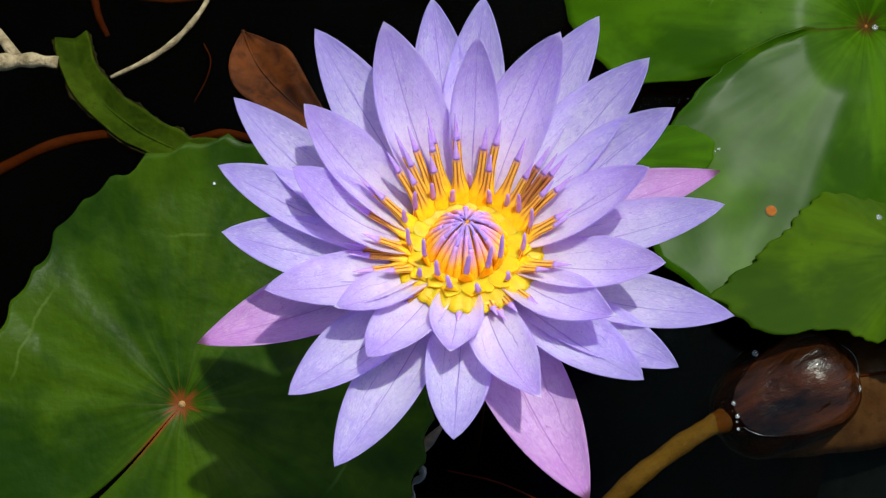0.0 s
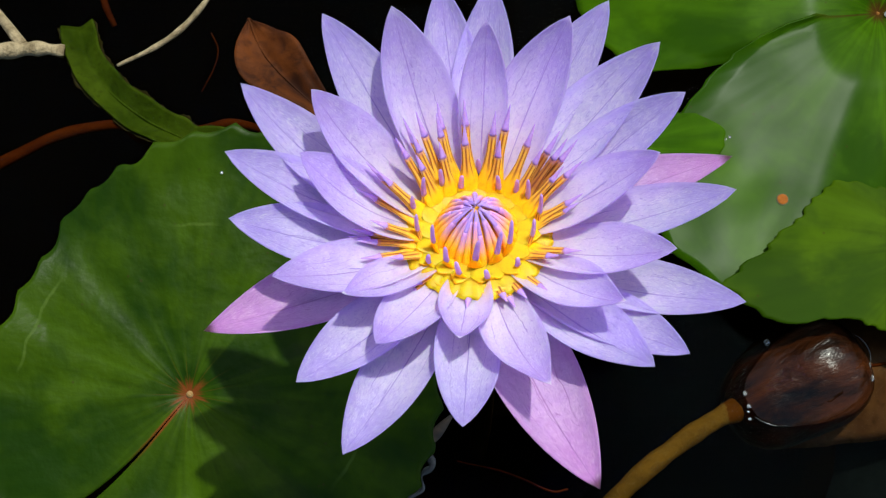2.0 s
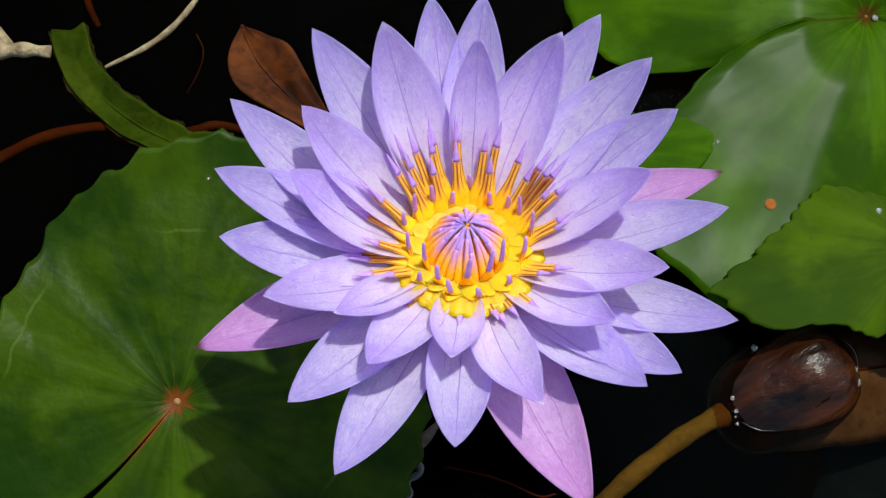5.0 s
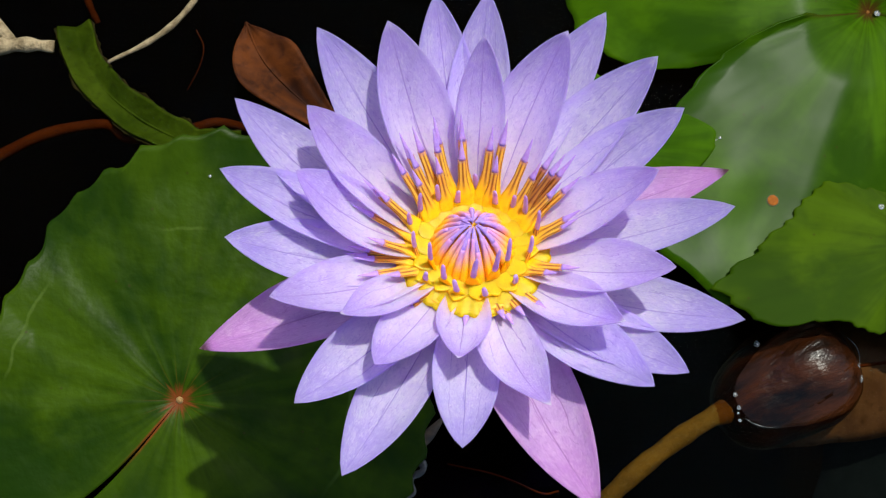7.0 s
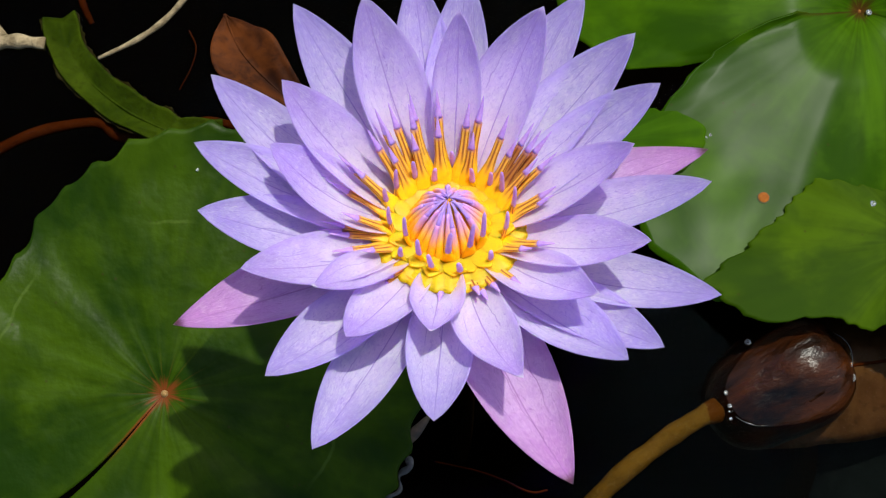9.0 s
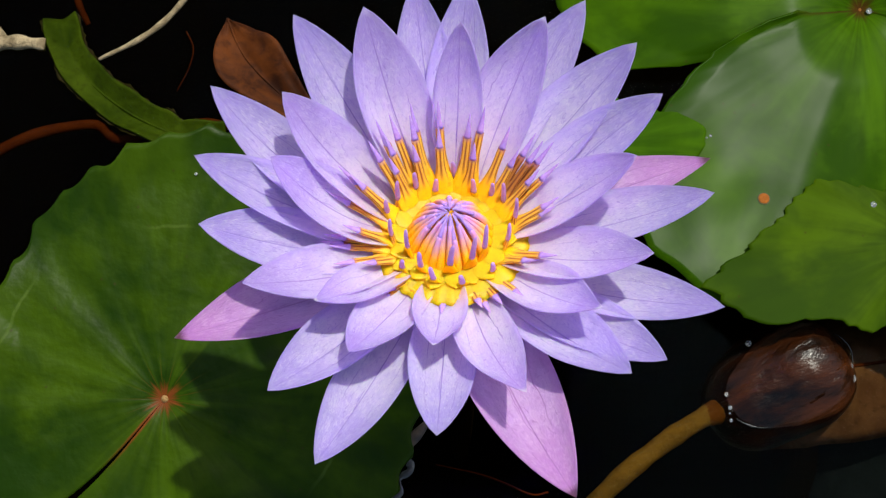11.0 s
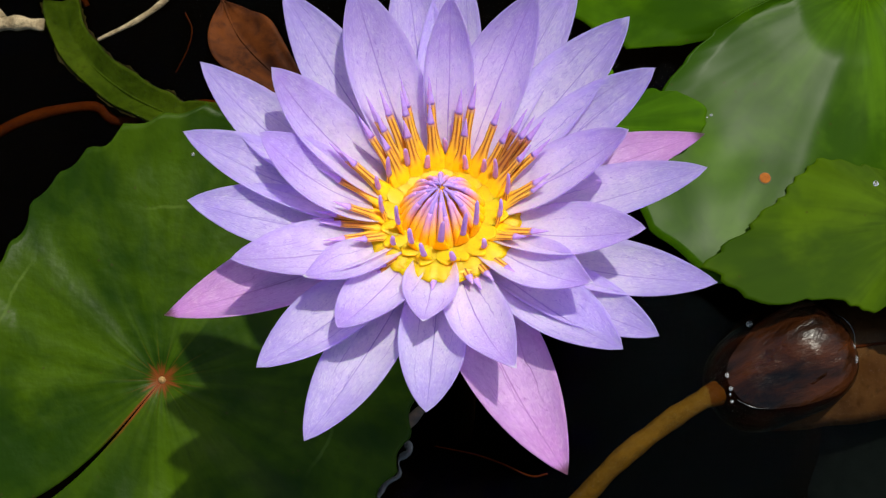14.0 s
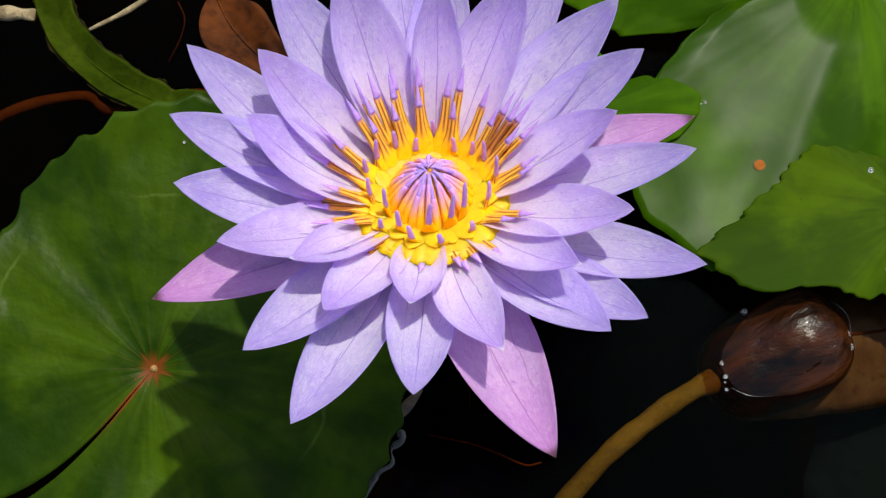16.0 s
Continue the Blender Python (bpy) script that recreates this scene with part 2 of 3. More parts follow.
APPENDAGE = mottled("appendage_violet", (0.38, 0.20, 0.61), (0.46, 0.27, 0.69), (0.58, 0.40, 0.78), 300.0, 0.5, 0.2, 0.0002, spec=0.3, sss=0.4)
DISC = mottled("disc_yellow", (0.90, 0.40, 0.008), (0.92, 0.46, 0.01), (0.70, 0.22, 0.01), 200.0, 0.5, 0.3, 0.0004)
PAD = pad_material("pad_green", (0.0078, 0.0225, 0.0003), (0.029, 0.056, 0.0004), (0.042, 0.076, 0.003), 0.40, 17.0, 0.07, 0.60, 1.0)
PALE_PAD = pad_material("pad_pale_green", (0.014, 0.040, 0.0005), (0.035, 0.080, 0.0010), (0.06, 0.11, 0.008), 0.28, 19.0, 0.020, 0.035, 0.75)
FRESH_PAD = pad_material("pad_fresh_green", (0.018, 0.050, 0.0006), (0.042, 0.095, 0.0012), (0.06, 0.11, 0.008), 0.60, 15.0, 0.02)
OLIVE_PAD = pad_material("pad_olive_green", (0.016, 0.037, 0.0003), (0.040, 0.074, 0.0005), (0.06, 0.10, 0.006), 0.60, 15.0, 0.03)
PAD_UNDER = mottled("pad_underside", (0.06, 0.03, 0.02), (0.05, 0.07, 0.02), (0.10, 0.04, 0.03), 60.0, 0.5)
STALK = mottled("stalk_olive", (0.26, 0.17, 0.035), (0.38, 0.25, 0.055), (0.46, 0.36, 0.15), 130.0, 0.7, 0.8, 0.0010, spec=0.1)
FLOWER_STALK = mottled("flower_stalk_dark", (0.035, 0.020, 0.008), (0.055, 0.035, 0.012), (0.025, 0.012, 0.006), 130.0, 0.7, spec=0.1)
GREEN_STRIP = mottled("strip_green", (0.070, 0.165, 0.012), (0.15, 0.31, 0.030), (0.028, 0.06, 0.008), 80.0, 0.6, 0.5, 0.0010, spec=0.1)
STRIP_EDGE = mottled("strip_edge", (0.03, 0.03, 0.008), (0.05, 0.06, 0.01), (0.02, 0.015, 0.006), 90.0, 0.6)
DEAD = mottled("dead_leaf_brown", (0.012, 0.0028, 0.0007), (0.080, 0.020, 0.0025), (0.005, 0.0015, 0.001), 60.0, 0.65, 0.5, 0.0008, spec=0.08)
TWIG = mottled("twig_grey", (0.15, 0.11, 0.06), (0.33, 0.255, 0.15), (0.05, 0.035, 0.02), 190.0, 0.85, 0.9, 0.0016, spec=0.15)
ROOT = mottled("root_red", (0.11, 0.023, 0.004), (0.165, 0.042, 0.008), (0.04, 0.009, 0.003), 120.0, 0.8, 0.4, spec=0.05)
BUD = mottled("bud_brown", (0.0012, 0.0005, 0.0003), (0.042, 0.0105, 0.0016), (0.020, 0.009, 0.004), 62.0, 0.30, 0.9, 0.0018, 0.10, (0.45, 1.0, 1.0), 0.22)
COLLAR = mottled("collar_rust", (0.20, 0.075, 0.007), (0.32, 0.14, 0.016), (0.09, 0.03, 0.005), 140.0, 0.6, spec=0.1)
WET_RIM_SHEEN = mottled("wet_rim_sky_sheen", (0.035, 0.037, 0.038), (0.10, 0.10, 0.10), (0.015, 0.016, 0.015), 160.0, 0.25, 0.6, 0.001)
SUNKEN = mottled("sunken_leaf_brown", (0.16, 0.085, 0.048), (0.26, 0.155, 0.090), (0.06, 0.030, 0.018), 70.0, 0.8, spec=0.0)
WATER_HAZE = mottled("water_haze_grey", (0.006, 0.012, 0.021), (0.013, 0.024, 0.040), (0.004, 0.008, 0.014), 40.0, 0.9, spec=0.0)
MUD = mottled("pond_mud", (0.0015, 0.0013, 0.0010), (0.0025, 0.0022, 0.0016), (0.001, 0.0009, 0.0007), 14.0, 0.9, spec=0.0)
SCRAP = mottled("scrap_beige", (0.055, 0.045, 0.04), (0.13, 0.09, 0.06), (0.035, 0.035, 0.035), 200.0, 0.5, 0.5, spec=0.2)
SCAR = mottled("scar_cream", (0.22, 0.12, 0.04), (0.32, 0.20, 0.08), (0.12, 0.05, 0.02), 600.0, 0.7, spec=0.1)
CENTRE = mottled("centre_brown", (0.10, 0.035, 0.006), (0.24, 0.10, 0.02), (0.02, 0.008, 0.003), 700.0, 0.6, spec=0.1)
SPOT = mottled("spot_rust", (0.20, 0.055, 0.006), (0.27, 0.085, 0.010), (0.11, 0.03, 0.006), 500.0, 0.6, spec=0.08)
WATER = water_material()


def droplet_material():
    m = Nodes("droplet_water")
    m.principled(Base_Color=(1, 1, 1, 1), Roughness=0.16, IOR=1.36, Transmission_Weight=0.90)
    return m.mat


DROPLET = droplet_material()


# ---- mesh helpers ----
def mesh_object(name, verts, faces, material, parent=None, uvs=None, label=""):
    me = bpy.data.meshes.new(name)
    me.from_pydata([tuple(v) for v in verts], [], faces)
    if uvs is not None:
        layer = me.uv_layers.new(name="UVMap")
        idx = np.empty(len(me.loops), dtype=np.int32)
        me.loops.foreach_get("vertex_index", idx)
        layer.data.foreach_set("uv", np.asarray(uvs, dtype=np.float32)[idx].ravel())
    me.polygons.foreach_set("use_smooth", np.ones(len(me.polygons), dtype=bool))
    for mat in material if isinstance(material, (list, tuple)) else (material,):
        me.materials.append(mat)
    me.update()
    ob = new(name, me)
    if parent is not None:
        ob.parent = parent
    if label:
        tagged(ob, label)
    return ob


def shell(name, point, thickness, nu, nv, material, parent=None, label="", closed=False):
    """A sheet with two faces and a rim. point(s, w): its upper face, s along 0..1, w across -1..1; thickness(s, w) in metres.
    material may be (upper, under)."""
    S, W = np.linspace(0, 1, nv + 1), np.linspace(-1, 1, nu + 1)
    top = np.array([[point(s, w) for w in W] for s in S])
    dv, du = np.gradient(top, axis=0), np.gradient(top, axis=1)
    nrm = np.cross(du, dv)
    nrm /= np.linalg.norm(nrm, axis=2, keepdims=True) + 1e-12
    thick = np.array([[thickness(s, w) for w in W] for s in S])[..., None]
    low = top - nrm * thick
    n = (nu + 1) * (nv + 1)
    at = lambda i, j: i * (nu + 1) + j
    faces, slots = [], []
    for i in range(nv):
        for j in range(nu):
            faces.append((at(i, j), at(i, j + 1), at(i + 1, j + 1), at(i + 1, j)))
            slots.append(0)
    for i in range(nv):
        for j in range(nu):
            faces.append((n + at(i, j), n + at(i + 1, j), n + at(i + 1, j + 1), n + at(i, j + 1)))
            slots.append(1)
    for i in range(nv):
        if not closed:
            faces += [(at(i, 0), at(i + 1, 0), n + at(i + 1, 0), n + at(i, 0)), (at(i + 1, nu), at(i, nu), n + at(i, nu), n + at(i + 1, nu))]
            slots += [0, 0]
    for j in range(nu):
        faces += [(at(0, j + 1), at(0, j), n + at(0, j), n + at(0, j + 1)), (at(nv, j), at(nv, j + 1), n + at(nv, j + 1), n + at(nv, j))]
        slots += [0, 0]
    uv = np.array([[(w / 2 + 0.5, s) for w in W] for s in S]).reshape(-1, 2)
    ob = mesh_object(name, np.concatenate([top.reshape(-1, 3), low.reshape(-1, 3)]), faces, material, parent, np.concatenate([uv, uv]), label)
    if isinstance(material, (list, tuple)):
        ob.data.polygons.foreach_set("material_index", slots)
    return ob


def tube(name, line, radius, material, parent=None, label="", rings=24, sides=12, flat=1.0, side=None):
    """A rod along line(s), s 0..1, with radius(s); flat squeezes it along the normal. Ends are closed."""
    verts, faces, uvs = [], [], []
    S = np.linspace(0, 1, rings + 1)
    P = [Vector(line(s)) for s in S]
    prev = None
    for k, s in enumerate(S):
        tan = (P[min(k + 1, rings)] - P[max(k - 1, 0)]).normalized()
        if prev is None:
            ref = Vector(side) if side is not None else (Vector((0, 0, 1)) if abs(tan.z) < 0.9 else Vector((1, 0, 0)))
            a = (ref - tan * ref.dot(tan)).normalized()
        else:
            a = (prev - tan * prev.dot(tan)).normalized()
        prev = a
        b = tan.cross(a)
        r = radius(s)
        ra, rb = r if isinstance(r, tuple) else (r, r * flat)
        for j in range(sides):
            q = math.tau * j / sides
            verts.append(P[k] + a * (ra * math.cos(q)) + b * (rb * math.sin(q)))
            uvs.append((j / sides, s))
    for k in range(rings):
        for j in range(sides):
            j2 = (j + 1) % sides
            faces.append((k * sides + j, k * sides + j2, (k + 1) * sides + j2, (k + 1) * sides + j))
    faces.append(tuple(reversed(range(sides))))
    faces.append(tuple(range(rings * sides, (rings + 1) * sides)))
    return mesh_object(name, verts, faces, material, parent, uvs, label)


def curve(points):
    """A smooth line through a few points (Catmull-Rom)."""
    P = [Vector(p) for p in points]
    P = [P[0] * 2 - P[1]] + P + [P[-1] * 2 - P[-2]]
    n = len(P) - 3

    def at(s):
        x = min(max(s, 0.0), 1.0) * n
        i = min(int(x), n - 1)
        t = x - i
        a, b, c, d = P[i : i + 4]
        return 0.5 * ((2 * b) + (c - a) * t + (2 * a - 5 * b + 4 * c - d) * t * t + (3 * b - a - 3 * c + d) * t ** 3)

    return at


def empty(name, m, label, category, group="", kind=""):
    ob = new(name)
    ob.empty_display_size = 0.01
    ob.matrix_world = m
    return tagged(ob, label, category, group, kind)


# ---- pond ----
def slab(name, half, z, material, cells, wave, label):
    g = np.sign(np.linspace(-1, 1, cells + 1)) * np.abs(np.linspace(-1, 1, cells + 1)) ** 6 * half
    verts = [(x, y, z + wave * noise.noise((x * 20, y * 20, 0))) for y in g for x in g]
    n = cells + 1
    faces = [(i * n + j, i * n + j + 1, (i + 1) * n + j + 1, (i + 1) * n + j) for i in range(cells) for j in range(cells)]
    ob = mesh_object(name, verts, faces, material)
    return tagged(ob, label, "pond", kind="structure")


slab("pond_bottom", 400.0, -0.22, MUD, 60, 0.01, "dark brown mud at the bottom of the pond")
slab("water", 400.0, 0.0, WATER, 40, 0.0, "still, dark pond water with faint reflections")


# ---- lily pads ----
def lily_pad(centre, tilt, radius, sinus, gap, height, teeth, seed, materials, label, parts_label="", dome=0.0, curl=0.0, lift=0.0, smooth=1.0, roll=0.0, bend=0.0, sink=0.0, bowl=(0.0, 0.02), crease=(0.0, 0.0), scar=(0.0017, SCAR), pleat=0.0, fold=(0.0, 0.0)):
    """A floating round leaf. radius(a): its reach at the angle a (degrees); sinus: the angle of its cleft; gap: the cleft's half width, in degrees (the two lobes overlap
    where it is negative); bend curves the cleft, sink lets the lobe before the cleft droop, bowl=(depth, reach) dips the middle,
    crease=(angle, slope) folds the blade down behind a line from the stalk, fold=(angle, amount) bends it down before one.
    radius may be a pair, for the lobes before and behind the cleft."""
    before, behind = radius if isinstance(radius, tuple) else (radius, radius)
    pad = empty("lily_pad", pose(centre[0], centre[1], height, tilt, roll, 0), label, "lily pad", "lily pads on the pond")
    rng = random.Random(seed)
    phase = [rng.uniform(0, math.tau) for _ in range(6)]

    def point(s, w):
        # w runs round the leaf from one side of the cleft to the other, s from the stalk outwards
        a = sinus + 180 - w * (180 - gap * (0.35 + 0.65 * s))
        q = radians(a)
        edge = (behind if w > 0 else before)(a % 360)
        jag = abs(((a / 360 * teeth + 0.25 * math.sin(3 * q + phase[0])) % 1.0) - 0.5) * 2
        edge *= 1 + (0.034 * (jag ** 1.8) + 0.012 * math.sin(5 * q + phase[1])) * 1.0
        r = edge * s
        q += radians(bend * (1 - s * s))
        z = dome * (1 - s * s) + lift * s ** 3
        z += smooth * 0.0018 * s * s * math.sin(4 * q + phase[2]) + curl * max(0.0, s - 0.8) / 0.2 * (0.5 + 0.5 * math.sin(6 * q + phase[3]))
        z += smooth * 0.0003 * s * math.sin(17 * q + phase[4]) * (1 - 0.4 * s) + smooth * 0.0016 * s * noise.noise((r * math.cos(q) * 45, r * math.sin(q) * 45, seed))
        if pleat:
            z += pleat * min(1.0, 2.5 * s) * noise.noise((r * math.cos(q) * 62, r * math.sin(q) * 62, seed + 0.5)) * (0.4 + 0.6 * max(0.0, math.cos(q + 0.7)))
            z += 0.10 * pleat * math.sin(22 * q + 3 * noise.noise((r * 40, q, seed))) * s * (1 - 0.5 * s)
        z -= 0.002 * math.exp(-((r / 0.006) ** 2))
        droop = min(1.0, max(0.0, -w) / 0.6)
        z -= sink * s * s * droop * droop * (3 - 2 * droop)
        wide = bowl[1] * (1 + 0.16 * math.cos(q - radians(285)) + 0.05 * math.sin(5 * q))
        z -= bowl[0] * max(0.0, 1 - r / wide) ** 1.15
        over = r * math.sin(q - radians(crease[0])) if math.cos(q - radians(crease[0])) > 0 else 0.0
        z -= crease[1] * min(max(0.0, over), 0.035) ** 2 / (0.008 + min(max(0.0, over), 0.035))
        aside = max(0.0, r * math.sin(radians(fold[0]) - q)) if math.cos(q - radians(fold[0])) > 0 else 0.0
        z -= fold[1] * aside * aside
        return (r * math.cos(q), r * math.sin(q), z)

    shell("blade", point, lambda s, w: 0.0009, 220, 40, materials, pad, parts_label)
    tube("petiole", lambda s: (0.01 * s * s, 0.02 * s, min(-0.003, dome - bowl[0] - 0.006) - (0.2 + height) * s), lambda s: 0.0032, STALK, pad, "olive-brown stalk under water", 8, 8)
    tube("stalk_scar", lambda s: (0, 0, dome - bowl[0] - 0.0034 + (0.0024 if bowl[0] == 0 else 0.0018) * s), lambda s: scar[0] * (1 - 0.55 * s * s), scar[1], pad, "small cream-coloured centre", 6, 12)
    return pad


def reach(*pairs):
    """Radius against angle from a few (degrees, metres), smoothly joined round the circle."""
    pts = sorted(pairs)
    pts = [(pts[-1][0] - 360, pts[-1][1])] + pts + [(pts[0][0] + 360, pts[0][1])]

    def at(a):
        for (a0, r0), (a1, r1) in zip(pts, pts[1:]):
            if a0 <= a <= a1:
                t = (a - a0) / max(a1 - a0, 1e-6)
                return r0 + (r1 - r0) * t * t * (3 - 2 * t)
        return pts[0][1]

    return at


def offset_circle(dx, dy, R):
    def at(a):
        c, s = math.cos(radians(a)), math.sin(radians(a))
        b = dx * c + dy * s
        return b + math.sqrt(max(1e-9, b * b - dx * dx - dy * dy + R * R))

    return at


lily_pad((-0.0985, -0.0266), 10, reach((0, 0.086), (30, 0.097), (60, 0.098), (82, 0.094), (94, 0.089), (107, 0.082), (120, 0.077), (139, 0.069), (159, 0.068), (180, 0.076), (205, 0.087), (250, 0.088), (300, 0.083), (331, 0.0815), (341, 0.083), (349, 0.0845)), 216, 2.0, 0.019, 36, 3, (PAD, PAD_UNDER),
         "large deep green lily pad, its toothed rim lifted off the water", dome=0.003, curl=0.003, lift=0.003, bend=16, pleat=0.0022)
big_pad = bpy.data.objects["lily_pad"]
into = big_pad.matrix_world.inverted()
rim_line = curve([into @ Vector(p) for p in ((-0.0152, -0.0450, 0.001), (-0.0148, -0.0488, 0.0015), (-0.0182, -0.0515, 0.001), (-0.0180, -0.0568, 0.0015), (-0.0235, -0.0602, 0.001), (-0.0256, -0.0650, 0.0015), (-0.031, -0.073, 0.001))])
tube("wet_rim", rim_line, lambda s: (0.0007, 0.0010 + 0.0005 * math.sin(11 * s) + 0.0003 * math.sin(29 * s)), WET_RIM_SHEEN, big_pad, "wet edge at the water, its sky sheen coloured pale grey", 40, 10, side=(0, 0, 1))
lily_pad((0.1529, 0.1224), 3.6, (reach((13, 0.09), (90, 0.10), (118, 0.111), (149, 0.121), (164, 0.118), (176, 0.115), (181, 0.110), (188, 0.102), (194, 0.091), (197, 0.073), (199.5, 0.057), (202, 0.042)),
                                 reach((13, 0.09), (185, 0.020), (189, 0.026), (192, 0.038), (195, 0.048), (199, 0.060), (203.5, 0.073), (208.5, 0.085), (214, 0.0965), (219, 0.107), (224.5, 0.116), (230, 0.1235), (240, 0.125), (254, 0.117), (300, 0.10))),
         194.5, -6.5, 0.0180, 22, 7, (PALE_PAD, PAD_UNDER), "glossy green lily pad with a brown centre, its lobes overlapping", dome=0.0, curl=0.001, lift=0.002, smooth=0.5, roll=-1.6, sink=0.007, bowl=(0.0048, 0.028), crease=(247, 0.15), scar=(0.0012, CENTRE), fold=(231, 0.8))
lily_pad((0.050, 0.068), 0, reach((0, 0.040), (6, 0.042), (19, 0.034), (26, 0.028), (40, 0.020), (120, 0.03), (240, 0.03), (330, 0.03)), 200, 2.0, 0.0148, 26, 9,
         (FRESH_PAD, PAD_UNDER), "small dark green lily pad lying on a paler one")
lily_pad((0.166, 0.030), 0, reach((0, 0.06), (90, 0.022), (123, 0.022), (135, 0.029), (142, 0.0375), (147, 0.0430), (166, 0.0485), (181, 0.059), (188, 0.071), (191, 0.078), (196, 0.073), (205, 0.067), (210, 0.060), (214, 0.049), (222, 0.042), (236, 0.039), (245, 0.033), (300, 0.04)), 320, 2.0, 0.0165, 60, 11,
         (OLIVE_PAD, PAD_UNDER), "olive green lily pad with a scalloped rim beside a bud", dome=0.001)


# ---- the flower ----
FLOWER = pose(0.0, -0.0041, 0.139, -17.0)
lily = empty("water_lily", FLOWER, "open lavender water lily with a yellow heart above the pond", "water lily")


def petal_shape(s, base=0.42, widest=0.56, point=0.88):
    if s < widest:
        k = s / widest
        return base + (1 - base) * math.sin(k * math.pi / 2) ** 1.1
    k = (s - widest) / (1 - widest)
    return max(0.0, 1 - k ** 2.2) ** point


def petal(name, az, tip_reach, tip_rise, width, seed, material, label, base=(0.008, -0.004), sag=0.16, cup=0.45, twist=0.0, hook=0.0, side=0.0, sharp=0.88, widest=0.56):
    """One petal in the flower's space (degrees, metres): from base=(reach, rise) to its tip; sag bends it below the straight line,
    cup lifts its sides, twist leans it over (degrees), hook bends the tip up or down, side bends it sideways."""
    rng = random.Random(seed)
    ph = [rng.uniform(0, math.tau) for _ in range(4)]
    out = Vector((math.cos(radians(az)), math.sin(radians(az)), 0))
    across = Vector((-out.y, out.x, 0))
    up = Vector((0, 0, 1))
    p0, p2 = out * base[0] + up * base[1], out * tip_reach + up * tip_rise
    chord = p2 - p0
    L = chord.length
    nrm = across.cross(-chord).normalized()
    if nrm.z < 0:
        nrm = -nrm
    p1 = p0 + chord * 0.45 - nrm * (L * sag) + across * (side * L)

    def spine(s):
        return p0 * (1 - s) ** 2 + p1 * (2 * s * (1 - s)) + p2 * (s * s) + nrm * (hook * L * max(0.0, s - 0.75) ** 2 * 4)

    def point(s, w):
        c = spine(s)
        tan = (spine(min(1, s + 0.01)) - spine(max(0, s - 0.01))).normalized()
        lean = radians(twist) * s
        sd = across * math.cos(lean) + nrm * math.sin(lean)
        n = tan.cross(sd).normalized()
        if n.dot(nrm) < 0:
            n = -n
        half = width / 2 * petal_shape(s, widest=widest, point=sharp)
        lift = cup * half * (w * w) * (0.55 + 0.45 * math.sin(s * math.pi))
        crease = -0.05 * half * math.exp(-((w / 0.12) ** 2)) * (1 - s)
        ripple = 0.035 * half * math.sin(5 * s + 2.5 * w + ph[0]) + 0.05 * half * w * math.sin(7 * s + ph[1])
        return c + sd * (-half * w * (1 - 0.12 * cup * w * w)) + n * (lift + crease + ripple)

    return shell(name, point, lambda s, w: 0.0007 * (1 - 0.7 * w * w) * (1 - 0.5 * s) + 0.00008, 14, 26, material, lily, label)


def whorl(name, material, label, base, sag, cup, rows, seed, sharp=0.88, hook=0.0, widest=0.56):
    for k, (az, r, z, width, twist, side) in enumerate(rows):
        petal(name, az, r / 1000, z / 1000, width / 1000, seed + k, material, label, base, sag, cup, twist, hook, side, sharp, widest)


whorl("sepal", SEPAL, "pink sepal with a dark green-edged back", (0.008, -0.008), 0.10, 0.45,
      [(-159, 75.7, -6.0, 22.5, 0, -0.045), (17, 72.5, 6.0, 19, 0, 0.09), (-66, 75.2, -10.2, 24, 0, -0.045), (100, 66, 22, 19, 0, 0)], 100, 0.95, 0.0, 0.46)
# outer petals: azimuth, reach and rise of the tip, width (mm), lean, sideways bow
whorl("petal", PETAL, "lavender outer petal", (0.008, -0.005), 0.14, 0.42,
      [(173, 64.7, 25, 19, 0, 0.02), (155, 68.3, 27, 19, 0, 0.10), (132.5, 60.0, 37, 20, 0, -0.02), (99, 63.3, 29.8, 18, 0, 0),
       (86, 63.2, 30, 18, 0, 0.03), (58, 68.1, 27.8, 19, 0, 0.08), (39.5, 62.6, 31, 20.5, 0, 0.07), (23, 58.2, 31, 19, 0, 0.07)], 200)
whorl("petal", PETAL, "lavender outer petal", (0.008, -0.005), 0.14, 0.42,
      [(0, 66, 20, 18, 0, 0.02), (-21, 72.6, 8, 18, 0, -0.02), (-37, 66.1, 6, 18, 0, 0), (-46, 62.6, 9, 18, 0, 0),
       (-117, 71, -3, 18, 0, 0), (-133, 64.6, 4, 18, 0, 0), (-93, 58.2, 2, 18, 0, 0), (-172, 63.0, 19, 20, -6, 0.03)], 300)
whorl("petal", INNER_PETAL, "lavender inner petal, paler at its base", (0.009, 0.0), 0.18, 0.42,
      [(152, 48.0, 32.2, 18, 0, 0.04), (118, 46.7, 43, 19.5, 0, 0), (86, 36.5, 43, 13.5, 0, 0), (59, 46.7, 40.6, 19.5, 0, 0.10), (7.5, 46.7, 27.4, 17, 0, 0.02), (-19.5, 52.7, 19.4, 17, 0, 0)], 400)
whorl("petal", PALE_TIP_PETAL, "lavender inner petal with a whitish tip", (0.009, 0.0), 0.18, 0.42,
      [(-40, 48.3, 15.1, 16, 0, 0), (-70, 53.6, 8, 16, 0, -0.10), (-96, 38.3, 9.1, 14.5, 0, 0), (-139, 44, 14.8, 12, 0, -0.04)], 450, 1.25, 0.10)
